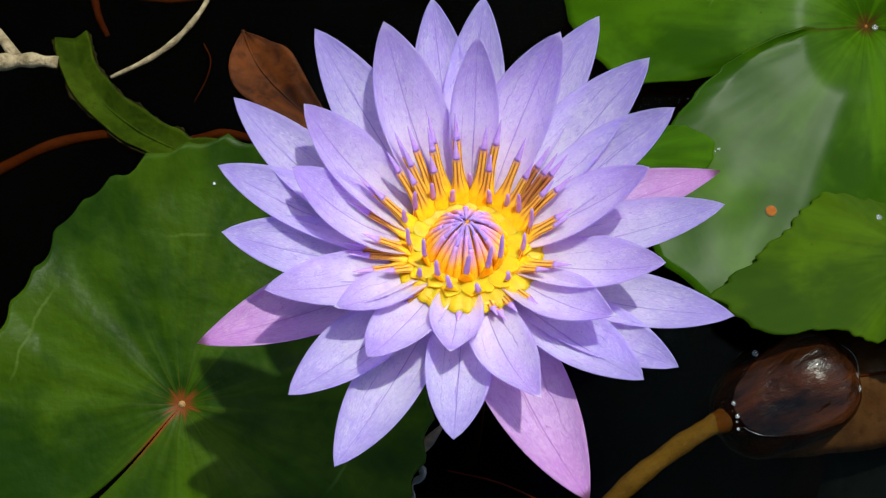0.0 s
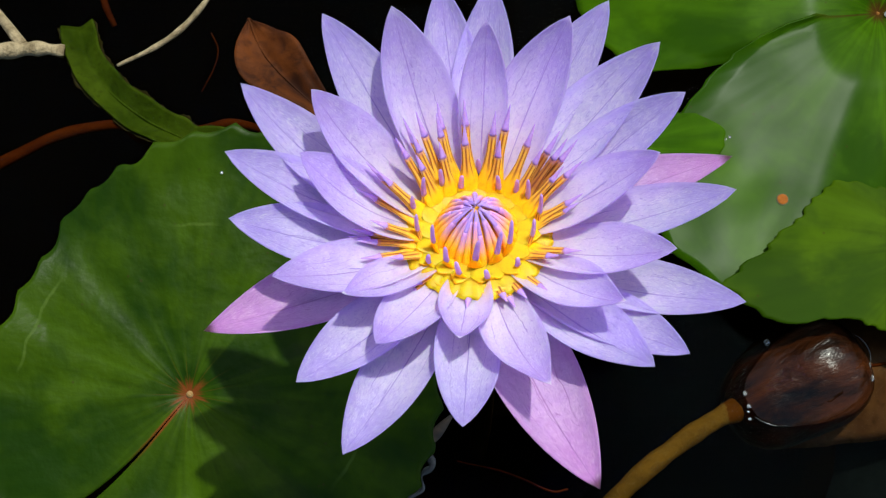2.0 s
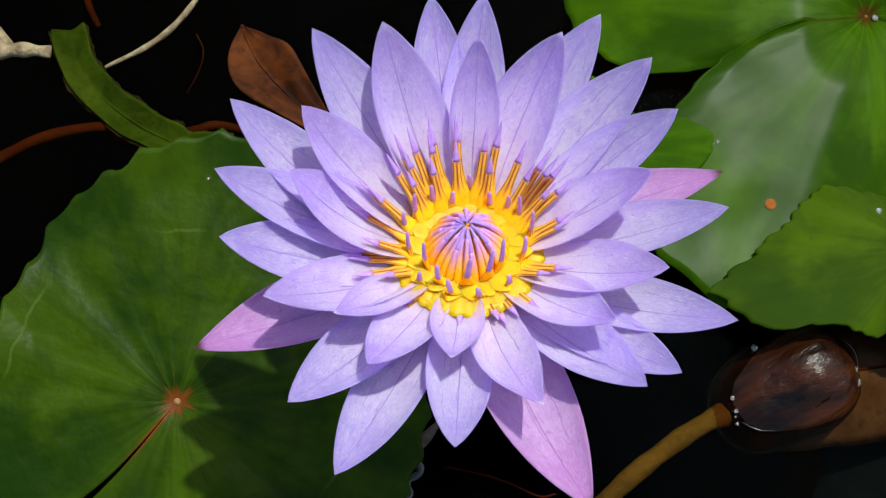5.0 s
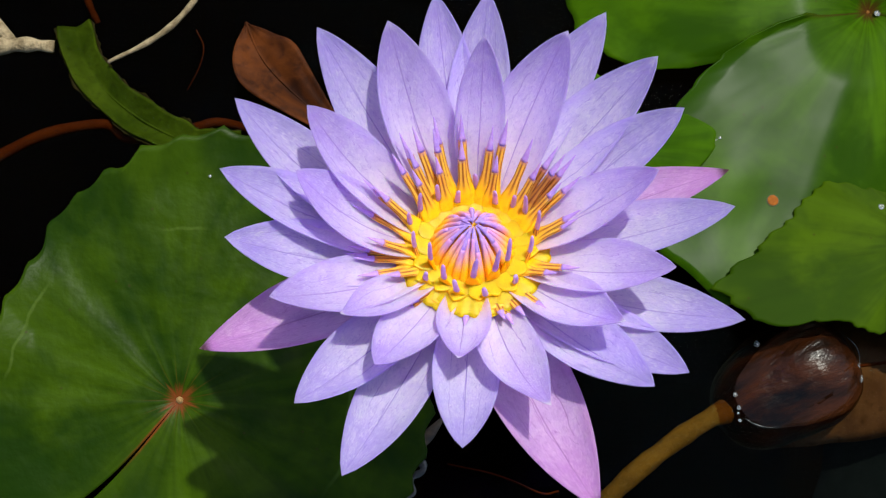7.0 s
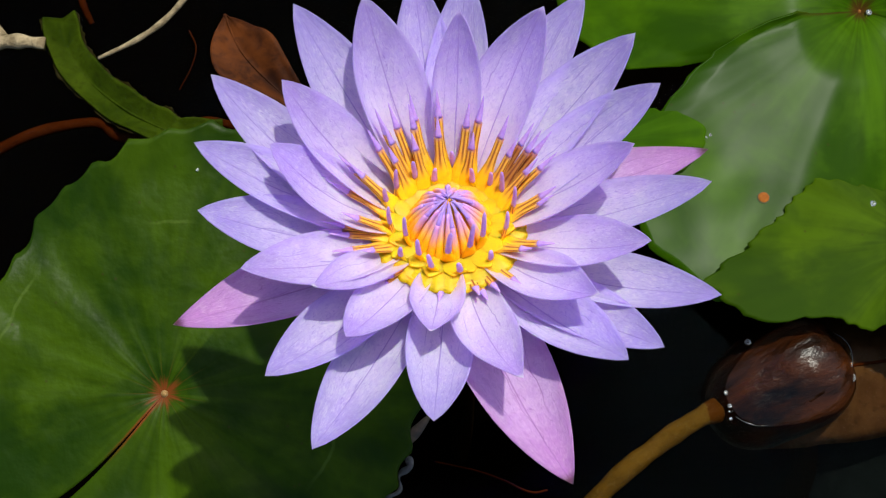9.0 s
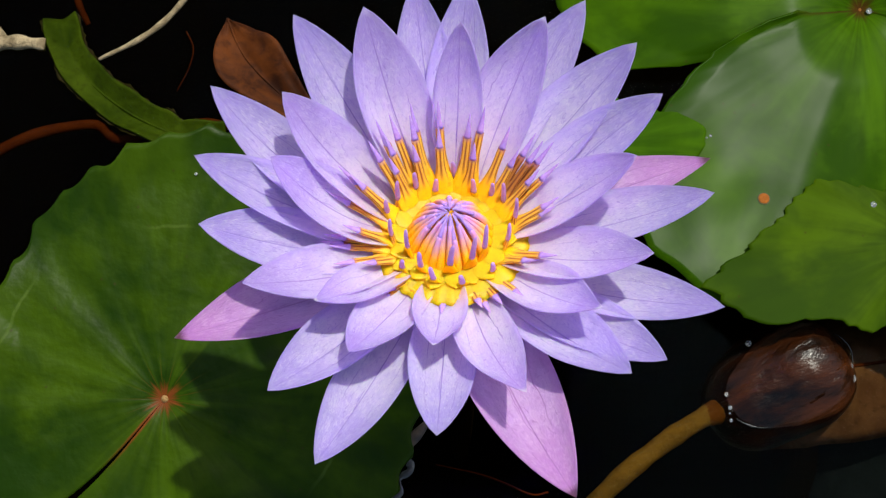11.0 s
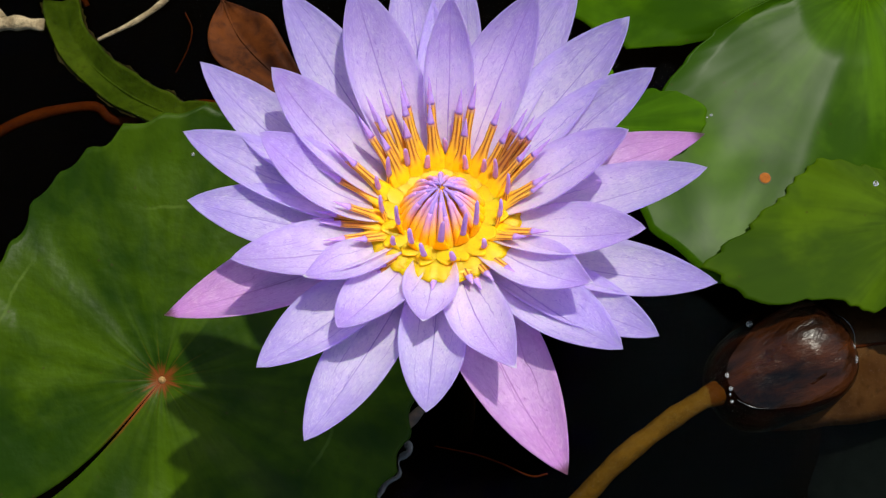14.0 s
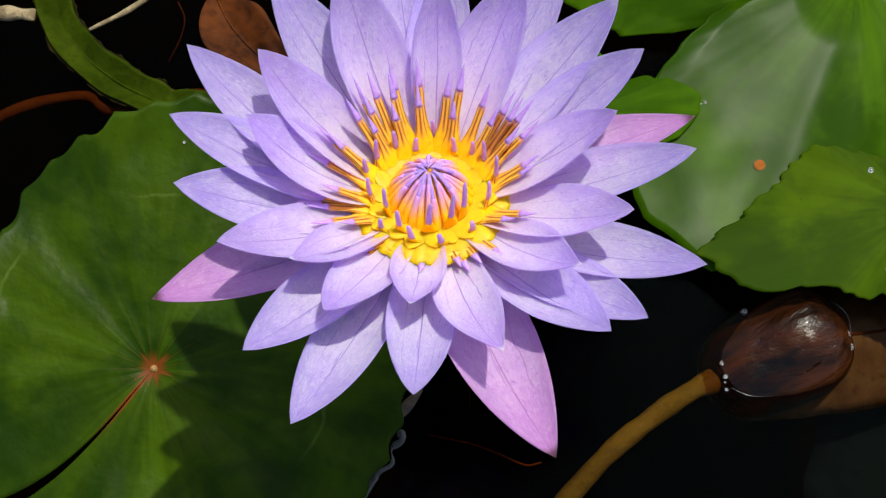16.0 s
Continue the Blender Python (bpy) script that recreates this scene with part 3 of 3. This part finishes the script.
whorl("petal", INNER_PETAL, "lavender inner petal, paler at its base", (0.009, 0.0), 0.18, 0.42,
      [(-121, 47.2, 11.4, 16, 0, 0), (-153, 56.3, 18.3, 17, 0, 0), (171.5, 45.4, 26, 19, 0, 0.12)], 500)


HEART = Vector((0, -0.0012, 0))   # where the heart sits in the flower


def stamen(az, foot, tip, bow, width, seed, material, split=0.8, broad=0.5, blunt=0.5, waist=0.68, swerve=0.0012, thick=0.0005):
    """foot and tip: (reach, rise) in metres; bow bends it outwards; broad: where its filament has narrowed by waist;
    split: where the violet tip begins (1: none)."""
    rng = random.Random(seed)
    out = Vector((math.cos(radians(az)), math.sin(radians(az)), 0))
    across = Vector((-out.y, out.x, 0))
    up = Vector((0, 0, 1))
    p0, p2 = HEART + out * foot[0] + up * foot[1], HEART + out * tip[0] + up * tip[1] + across * rng.uniform(-swerve, swerve)
    ch = p2 - p0
    nrm = across.cross(ch).normalized()
    if nrm.dot(out) < 0:
        nrm = -nrm
    p1 = (p0 + p2) / 2 + nrm * bow + across * rng.uniform(-swerve, swerve) * 0.6
    line = lambda s: p0 * (1 - s) ** 2 + p1 * (2 * s * (1 - s)) + p2 * (s * s)

    def half(s):
        k = min(1.0, s / broad)
        w = width * (1.0 - waist * k * k * (3 - 2 * k))
        if split >= 1.0:
            w *= max(0.0, 1 - (max(0.0, s - 0.30) / 0.70) ** 2.2) ** 0.75 + 0.03
        return (w / 2, thick + 0.0002 * (1 - k))

    body = tube("stamen", lambda s: line(split * s), lambda s: half(split * s), material, lily, "", 12, 10, side=across)
    if split >= 1.0:
        return body
    wide = half(split)[0] * 0.92

    def taper(s):
        k = (1 - blunt * s ** 0.8) * math.sqrt(max(0.0, 1 - s ** 8))
        return (wide * k + 0.00002, min(wide, 0.00065) * k + 0.00002)

    tube("appendage", lambda s: line(split - 0.01 + (1.01 - split) * s), taper, APPENDAGE, body, "violet tip", 9, 8, side=across)
    return body


# long outer stamens, spread over the petals: azimuth, reach and rise of the tip (mm)
REAR_STAMENS = [(131, 26.3, 21.5), (131, 23.6, 18.7), (141, 24.6, 19.0), (124, 25.8, 21.6), (112, 25.2, 22.6), (114, 23.5, 20.9), (119, 18.6, 16.4), (96, 24.3, 23.0),
                (98, 19.9, 18.5), (79, 22.6, 20.6), (70, 24.3, 22.4), (72, 18.1, 15.8), (54, 23.6, 20.0), (40, 26.4, 19.3), (35, 26.4, 19.3), (33, 28.4, 18.9),
                (43, 21.9, 16.7), (25, 22.9, 15.6), (24, 27.7, 16.0), (10, 25.5, 12.5), (7, 24.7, 10.8), (137, 19.6, 15.1)]
FRONT_STAMENS = [(159, 28.1, 15.8), (159, 25.4, 14.7), (168, 29.0, 11.8), (-172, 25.0, 11.5), (-171, 29.7, 9.1), (-169, 30.8, 7.7), (-167, 28.8, 7.6), (-159, 29.0, 6.2),
                 (-153, 23.0, 7.1), (-141, 28.4, 2.2), (-132, 22.8, 3.6), (-133, 25.4, 2.4), (-71, 21.4, 2.6), (-59, 22.8, 3.0), (-46, 25.3, 3.4), (-20, 26.4, 8.3),
                 (-27, 22.0, 7.6), (-110, 21.9, 2.2), (-95, 21.4, 1.8), (-66, 22.9, 1.6)]
for k, (az, r, z) in enumerate(REAR_STAMENS + FRONT_STAMENS):
    stamen(az, (0.0115, 0.0005), (r * 0.0011, z * 0.0011), 0.0010, 0.0066, 1000 + k, BROWN_STAMEN if 30 < az < 45 and r > 26 else STAMEN, 0.74, 0.56, 0.84, 0.66, 0.0006)
# short upright stamens round the heart: azimuth, reach of the foot, height (mm)
for k, (az, r, z) in enumerate([(123, 15.4, 11.0), (109, 13.3, 8.0), (147, 16.4, 11.5), (161, 17.2, 9.5), (-173, 15.2, 10.5), (-153, 12.4, 12.0), (-123, 13.4, 10.0), (-139, 16.0, 6.5),
                                (-105, 15.1, 8.5), (-90, 11.8, 13.5), (-77, 15.4, 6.5), (-46, 15.6, 6.5), (-12, 15.0, 10.0), (11, 17.0, 12.5), (30, 16.2, 11.0), (45, 15.2, 9.0),
                                (88, 16.6, 10.0), (-62, 11.4, 14.0), (-38, 11.2, 15.0), (62, 13.6, 8.5)]):
    stamen(az, (r / 1000 - 0.0008, 0.0012), (r / 1000 + 0.0002, z * 0.0012), 0.0010, 0.0048, 1200 + k, STAMEN if r > 14.5 and z > 9 else FILAMENT, 0.42, 0.50, 0.32, 0.64, 0.0012)
rng = random.Random(42)
def filament_bed(s, w):
    q = math.pi * w
    r = 0.0100 + (0.0104 + 0.0003 * math.cos(34 * q + 2 * math.sin(3 * q))) * s
    ridge = 0.00010 * math.cos(34 * q + 2 * math.sin(3 * q)) + 0.0002 * math.sin(7 * q + 1)
    return (r * math.cos(q), HEART.y + r * math.sin(q), 0.0016 + (0.0009 + 0.0010 * math.sin(q)) * s + ridge * (0.3 + s) - 0.0008 * s ** 6)


shell("filament_bed", filament_bed, lambda s, w: 0.0006, 208, 10, FILAMENT, lily, "bright yellow bed of joined filaments", closed=True)
for ring, (count, r0, r1, z0, z1) in enumerate(((20, 0.0112, 0.0206, 0.0018, 0.0029), (19, 0.0106, 0.0172, 0.0022, 0.0040))):
    for k in range(count):      # broad pointed filaments that close up into a yellow field
        az = (k + 0.5 * ring) * 360 / count + rng.uniform(-4, 4)
        s = math.sin(radians(az))
        if ring == 0 and s < -0.25:
            continue
        stamen(az, (r0, z0), (r1 + rng.uniform(-0.0012, 0.0012), z1 + 0.0012 * s + rng.uniform(-0.0002, 0.0002)), 0.0003, 0.0072, 1400 + 40 * ring + k, FILAMENT, 1.0, 1.35, 0.6, 0.35, 0.0008, 0.00025)
for k in range(28):      # closed stamens over the heart
    az = k * 360 / 28 + rng.uniform(-2, 2)
    high, proud = rng.uniform(-0.0005, 0.0005), 0.0009 if k % 3 == 1 else 0.0
    stamen(az, (0.0110, 0.0000), (0.0003 + rng.uniform(0, 0.0006), 0.0134 + high + 0.5 * proud), 0.0032 + proud, 0.0024, 1300 + k, DOME_STAMEN, 0.62 if proud else 0.82, 0.95, 0.60, 0.58, 0.0008, 0.0009)


def dome_point(s, w):
    q = math.pi * w
    r = 0.0102 * (1 - s ** 1.9)
    return (HEART.x + r * math.cos(q), HEART.y + r * math.sin(q), 0.0005 + 0.0116 * s)


shell("heart", dome_point, lambda s, w: 0.0004, 32, 10, DISC, lily, "deep yellow heart", closed=True)
shell("receptacle", lambda s, w: ((0.004 + 0.0152 * s) * math.cos(math.pi * w), HEART.y + (0.004 + 0.0152 * s) * math.sin(math.pi * w), -0.009 + 0.0102 * s ** 0.45), lambda s, w: 0.0008, 36, 10, DISC, lily, "yellow cup that carries the stamens", closed=True)
back = FLOWER.inverted()
tube("stalk", lambda s: back @ Vector((0.004 * math.sin(2.5 * s), -0.0041 - 0.012 * s, 0.133 - 0.33 * s)) if s > 0.12 else Vector((0, 0, -0.004)).lerp(back @ Vector((0.004 * math.sin(0.3), -0.0041 - 0.0014, 0.093)), s / 0.12),
     lambda s: 0.0046, FLOWER_STALK, lily, "dark brown flower stalk", 24, 12)


# ---- bud in the water ----
def bud(centre, turn, length, radius):
    ob = empty("spent_bud", pose(*centre, 0, -12, turn), "wet dark brown spent bud lying half under water", "flower bud")

    def core(s):
        k = 2 * s - 1
        return radius * 0.93 * math.sqrt(max(0.0, 1 - abs(k) ** 3.2)) * (1 + 0.12 * k) + 0.0003

    tube("core", lambda s: (length * (s - 0.5), 0, 0), core, BUD, ob, "", 26, 28, side=(0, 0, 1))
    for k in range(4):
        mid = radians(90 * k + 70)

        def point(s, w, mid=mid, k=k):
            kk = 2 * s - 1
            r = radius * math.sqrt(max(0.0, 1 - abs(kk) ** 3.2)) * (1 + 0.12 * kk) + 0.0012
            q = mid + w * radians(60) * (1 - 0.20 * s * s)
            r *= 1 + 0.035 * noise.noise((s * 5, w * 2.2 + k * 7, 1.3)) + 0.030 * s * s * noise.noise((s * 15, w * 6 + k * 3, 2.7)) + 0.02 * math.cos(w * 3.1) + 0.004 * math.sin(22 * w + 5 * s) + 0.012 * noise.noise((s * 26, w * 9 + k * 5, 7.7))
            return (length * (s - 0.5), r * math.cos(q), r * math.sin(q))

        shell("sepal", point, lambda s, w: 0.0008, 26, 44, BUD, ob)
    inv = ob.matrix_world.inverted()
    t0 = radians(turn)

    def shoreline(s):
        q = radians(-165 + 190 * s)
        a, b = 0.0022 + 0.0250 * math.cos(q), 0.0146 * math.sin(q) * (1 + 0.04 * math.sin(7 * q))
        return inv @ Vector((centre[0] + a * math.cos(t0) - b * math.sin(t0), centre[1] + a * math.sin(t0) + b * math.cos(t0), 0.0002))

    tube("wet_edge", shoreline, lambda s: (0.0003, 0.00008 + 0.0004 * max(0.0, math.sin(23 * s) + 0.5 * math.sin(61 * s + 2)) * math.sin(math.pi * (0.05 + 0.9 * s))), WET_RIM_SHEEN, ob, "thin waterline round the bud, its sky sheen coloured grey", 48, 8, side=(0, 0, 1))
    neck = curve([inv @ Vector(p) for p in ((0.0890, -0.0290, -0.0070), (0.0930, -0.0273, -0.0071), (0.0958, -0.0262, -0.0075), (0.0990, -0.0252, -0.0085))])
    tube("collar", neck, lambda s: 0.0028 + 0.0044 * s + 0.0003 * math.sin(9 * s), COLLAR, ob, "orange-brown collar where the stalk joins", 14, 18)
    return ob


bud((0.1182, -0.0166, -0.0118), 28, 0.056, 0.0187)
stem_line = curve([(0.100, -0.0245, -0.008), (0.092, -0.0275, -0.007), (0.0745, -0.0385, -0.008), (0.0535, -0.0560, -0.012), (0.030, -0.085, -0.04), (0.02, -0.12, -0.10)])
stem = tube("bud_stalk", stem_line, lambda s: 0.0037 + 0.0028 * math.exp(-((s / 0.04) ** 2)) + 0.0002 * math.sin(40 * s) + 0.00012 * math.sin(93 * s + 1), STALK, None, "", 50, 14)
tagged(stem, "olive-brown submerged stalk of the spent bud", "flower stalk")


# ---- floating litter ----
def litter():
    line = curve([(-0.1525, 0.1252, -0.006), (-0.1475, 0.1098, -0.005), (-0.1372, 0.0962, -0.004), (-0.1230, 0.0848, -0.003), (-0.1090, 0.0775, -0.003), (-0.1000, 0.0750, -0.004), (-0.0850, 0.0760, -0.006)])

    def strip(s, w):
        c, d = line(s), (line(min(1, s + 0.01)) - line(max(0, s - 0.01))).normalized()
        sd = Vector((d.y, -d.x, 0))
        half = 0.0068 * (1 - 0.30 * max(0, s - 0.60) / 0.40) * (0.9 + 0.1 * min(1, s / 0.1))
        return c + sd * (half * w * (1 + 0.04 * math.sin(30 * s))) + Vector((0, 0, 0.0046 * math.sqrt(w * w + 0.01) - 0.003 + 0.0008 * math.sin(9 * s + 2 * w) + 0.0007 * w * math.sin(34 * s) + 0.0006 * noise.noise((s * 22, w * 2, 5.0))))

    a = shell("leaf_strip", strip, lambda s, w: 0.0008, 14, 40, (GREEN_STRIP, STRIP_EDGE))
    shell("withered_margin", lambda s, w: strip(s, w * (1.13 + 0.05 * math.sin(23 * s + 2 * w) + 0.05 * math.sin(57 * s + 1) + 0.05 * math.sin(131 * s + w))) - Vector((0, 0, 0.0020)), lambda s, w: 0.0004, 14, 60, STRIP_EDGE, a, "dark withered ragged margin")
    tube("midrib", lambda s: line(0.01 + 0.97 * s) + Vector((0, 0, -0.0026)), lambda s: 0.0005 * (1 - 0.5 * s), GREEN_STRIP, a, "green sunken midrib", 30, 8)
    tagged(a, "curled strip of green leaf with a dark ragged edge", "leaf")

    stalk = curve([(-0.0840, 0.1225, 0.002), (-0.0775, 0.1080, 0.002), (-0.0660, 0.0945, 0.002), (-0.0400, 0.0700, 0.003)])

    def dead(s, w):
        c, d = stalk(s), (stalk(min(1, s + 0.01)) - stalk(max(0, s - 0.01))).normalized()
        sd = Vector((d.y, -d.x, 0))
        half = 0.0128 * math.sin(math.pi * min(1, 0.985 * s ** 0.9)) ** 1.25
        return c + sd * (half * w) + Vector((0, 0, 0.006 * abs(w) * math.sin(math.pi * s) + 0.001 * noise.noise((s * 6, w * 3, 4.0))))

    b = shell("dead_leaf", dead, lambda s, w: 0.0005, 14, 26, DEAD)
    tube("midrib", lambda s: stalk(0.01 + 0.97 * s) + Vector((0, 0, 0.0004)), lambda s: 0.0005 * (1 - 0.4 * s), DEAD, b, "dark brown midrib", 24, 8)
    tagged(b, "curled dead brown leaf floating on the water", "dead leaf")

    c = tube("twig", curve([(-0.200, 0.111, 0.000), (-0.180, 0.1125, 0.001), (-0.168, 0.1135, 0.001), (-0.1580, 0.1132, -0.001)]),
             lambda s: 0.0036 * (1 - 0.35 * s) + 0.0004 * math.sin(21 * s), TWIG, None, "", 24, 12)
    tagged(c, "pale grey weathered twig in the water", "twig")
    tube("side_shoot", curve([(-0.174, 0.1145, 0.001), (-0.179, 0.121, 0.001), (-0.188, 0.132, 0.000)]), lambda s: 0.0026 * (1 - 0.3 * s), TWIG, c, "", 10, 10)
    d = tube("twig", curve([(-0.1365, 0.1068, 0.000), (-0.1220, 0.1142, 0.001), (-0.1115, 0.1228, 0.001), (-0.1030, 0.1345, 0.001), (-0.099, 0.145, 0.000)]),
             lambda s: 0.0003 + 0.00095 * math.sin(math.pi * (0.12 + 0.78 * s)) * (1 + 0.12 * math.sin(31 * s)), TWIG, None, "", 30, 10)
    tagged(d, "thin pale dry twig in the water", "twig")
    for pts, r in (([(-0.200, 0.058, -0.006), (-0.1765, 0.0706, -0.005), (-0.1640, 0.0775, -0.005), (-0.1515, 0.0815, -0.005), (-0.1365, 0.0835, -0.006), (-0.1280, 0.0790, -0.010), (-0.104, 0.0825, -0.007), (-0.092, 0.0850, -0.008), (-0.07, 0.082, -0.02)], 0.0024),
                   ([(-0.152, 0.150, -0.008), (-0.1476, 0.135, -0.006), (-0.1442, 0.1275, -0.010)], 0.0017),
                   ([(-0.140, 0.146, -0.009), (-0.128, 0.1425, -0.007), (-0.115, 0.142, -0.007), (-0.098, 0.147, -0.010)], 0.0012),
                   ([(-0.105, 0.124, -0.009), (-0.1015, 0.116, -0.007), (-0.1030, 0.108, -0.008), (-0.108, 0.100, -0.012)], 0.0003)):
        e = tube("root", curve(pts), lambda s, r=r: r * (1 - 0.3 * s) * (1 + 0.06 * math.sin(25 * s)), ROOT, None, "", 40, 10)
        tagged(e, "reddish brown root under the water", "root", "roots in the pond")


    low = curve([(0.108, -0.0205, -0.017), (0.124, -0.0140, -0.014), (0.142, -0.0100, -0.009), (0.165, -0.006, -0.009), (0.185, 0.004, -0.012)])

    def sunken(s, w):
        p, dd = low(s), (low(min(1, s + 0.01)) - low(max(0, s - 0.01))).normalized()
        sd = Vector((dd.y, -dd.x, 0))
        return p + sd * ((0.0285 - 0.0040 * s) * w * math.sin(math.pi * (0.16 + 0.62 * s)) ** 0.6) + Vector((0, 0, -0.010 * w * w + 0.0012 * noise.noise((s * 5, w * 2, 8.0))))

    e = shell("sunken_leaf", sunken, lambda s, w: 0.0006, 14, 24, SUNKEN)
    tagged(e, "rotting brown leaf under water beside the bud", "dead leaf")
    tube("midrib", lambda s: low(0.02 + 0.95 * s) + Vector((0, 0, 0.0003)), lambda s: 0.0006, ROOT, e, "dark midrib", 16, 8)
    deep = empty("sunken_leaf", pose(0.196, -0.070, -0.036, 3, -4, 0), "added blue-grey sheet under the water, for its pale haze", "dead leaf")

    def haze_sheet(s, w):
        q = math.pi * w
        r = s * (0.064 + 0.004 * math.sin(3 * q + 1) + 0.002 * math.sin(11 * q))
        return (r * math.cos(q), r * math.sin(q), 0.003 * noise.noise((r * math.cos(q) * 25, r * math.sin(q) * 25, 6.0)) - 0.006 * s * s)

    shell("blade", haze_sheet, lambda s, w: 0.0006, 60, 10, WATER_HAZE, deep, closed=True)
    scrap = curve([(-0.0160, -0.0400, 0.0008), (-0.0138, -0.0375, 0.0014), (-0.0115, -0.0348, 0.0014), (-0.0080, -0.0305, 0.0008)])
    e = tube("leaf_scrap", scrap, lambda s: (0.0006, 0.0004 + 0.0017 * math.sin(math.pi * (0.2 + 0.75 * s))), SCRAP, None, "", 16, 12, side=(0, 0, 1))
    tagged(e, "small beige curled leaf scrap beside the large pad", "leaf scrap")
    thread = curve([(-0.006, -0.046, -0.004), (-0.001, -0.047, -0.004), (0.009, -0.0490, -0.005), (0.018, -0.052, -0.006), (0.028, -0.056, -0.008), (0.034, -0.055, -0.010)])
    e = tube("rootlet", thread, lambda s: 0.00028 + 0.0001 * s, ROOT, None, "", 30, 8)
    tagged(e, "thin brown rootlet just under the water", "root", "roots in the pond")
    return a, b, c, d


leaf_strip, dead_leaf, twig_thick, twig_thin = litter()


def spot_and_drops():
    blades = [ob for ob in bpy.data.objects if ob.name.startswith("blade")]

    def rest(x, y, z):
        """The height of the pad under a place, where there is one close below."""
        best = (0.003, z)
        for ob in blades:
            m = ob.parent.matrix_world
            co = np.empty(len(ob.data.vertices) * 3)
            ob.data.vertices.foreach_get("co", co)
            co = co.reshape(-1, 3) @ np.array(m.to_3x3()).T + np.array(m.translation)
            near = np.hypot(co[:, 0] - x, co[:, 1] - y)
            near[np.abs(co[:, 2] - z) > 0.006] = 1.0
            k = int(near.argmin())
            if near[k] < best[0]:
                best = (near[k], co[near < near[k] + 0.0012][:, 2].max())
        return best[1]

    s = empty("leaf_spot", pose(0.1122, 0.0477, rest(0.1122, 0.0477, 0.010)), "round rust-orange spot on the glossy lily pad", "leaf spot")
    tube("disc", lambda k: (0, 0, 0.0003 * k), lambda k: 0.0020 * (1 - 0.35 * k ** 3), SPOT, s, "", 5, 18)
    tube("rim", lambda k: (0, 0, -0.0002 + 0.0003 * k), lambda k: 0.0024 * (1 - 0.2 * k ** 3), STRIP_EDGE, s, "dark withered rim", 4, 18)
    for x, y, z, rad in ((-0.0888, 0.0491, 0.0350, 0.0006), (0.0900, 0.1255, 0.0042, 0.0006), (0.1500, 0.0440, 0.0176, 0.0011), (0.1535, 0.0080, 0.0112, 0.0012),
                         (0.1540, 0.0045, 0.0110, 0.0010), (0.1548, 0.0110, 0.0112, 0.0008), (0.1062, -0.0030, 0.0004, 0.0012), (0.0975, -0.0215, 0.0004, 0.0009), (0.0985, -0.0262, 0.0004, 0.0008),
                         (0.0940, 0.0714, 0.0100, 0.0006), (0.0925, 0.0706, 0.0100, 0.0004), (0.1560, 0.1215, 0.0130, 0.0012),
                         (0.1413, -0.0114, 0.0012, 0.0016), (0.1419, -0.0158, 0.0010, 0.0018), (0.1398, -0.0170, 0.0015, 0.0013), (0.1382, -0.0179, 0.0030, 0.0012), (0.1337, -0.0233, 0.0012, 0.0008),
                         (0.0982, -0.0265, 0.0004, 0.0005), (0.0982, -0.0282, 0.0004, 0.0004), (0.0986, -0.0308, 0.0004, 0.0006)):
        z = rest(x, y, z)
        d = tube("water_droplet", lambda k, x=x, y=y, z=z, rad=rad: (x, y, z + rad * 0.45 * k), lambda k, rad=rad: rad * math.sqrt(max(0.0, 1 - k * k)) + 0.00002, DROPLET, None, "", 7, 12)
        tagged(d, "tiny clear water droplet catching the light", "droplet", "droplets on pads and bud")


spot_and_drops()


# ---- what moves: floating litter that sways a little with the water ----
def sway(thing, rows):
    walk(thing, [(t, pose(x / 1000, y / 1000, 0)) for t, x, y in rows])


def motions():
    sway(leaf_strip, [(0.0, -5.1, 0.7), (1.0, -5.1, 0.7), (2.0, -5.6, 1.3), (2.5, -5.8, 1.8), (3.0, -4.9, 1.3), (3.5, -3.4, 0.5), (4.0, -3.2, 0.4), (6.5, -0.4, -0.5), (7.0, 0.0, 0.0),
                      (7.5, -0.3, 0.2), (8.0, -1.0, 1.4), (8.5, -2.5, 2.5), (9.0, -3.8, 4.0), (11.5, -1.4, 3.8), (12.0, -1.0, 3.5), (14.0, -1.4, 3.8), (16.0, -2.0, 4.0)])
    sway(dead_leaf, [(0.0, -3.9, 2.3), (1.0, -4.0, 2.1), (2.0, -4.6, 2.7), (2.5, -4.7, 2.8), (3.0, -3.9, 2.3), (3.5, -2.5, 1.5), (4.0, -2.5, 1.2), (6.5, 0.3, -0.4), (7.0, 0.0, 0.0),
                     (7.5, -0.6, 0.7), (8.0, -1.6, 1.4), (8.5, -3.5, 2.6), (9.0, -5.3, 3.3), (11.5, -2.7, 1.6), (12.0, -2.6, 1.7), (13.0, -4.1, 1.7), (14.5, -4.6, 1.9), (16.0, -5.0, 2.0)])
    for twig in (twig_thick, twig_thin):
        sway(twig, [(0.0, -2.2, -1.5), (1.0, -2.1, -1.1), (2.0, -2.5, -0.9), (3.0, -1.8, -0.6), (4.0, -1.4, -0.9), (6.5, -0.3, -0.5), (7.0, 0.0, 0.0), (8.0, -0.2, 0.6), (9.0, -1.0, 1.1),
                    (11.5, 0.6, 1.4), (12.5, 0.3, 1.1), (14.0, 0.7, 1.8), (15.0, 0.6, 1.2), (16.0, 0.3, 1.5)])


motions()
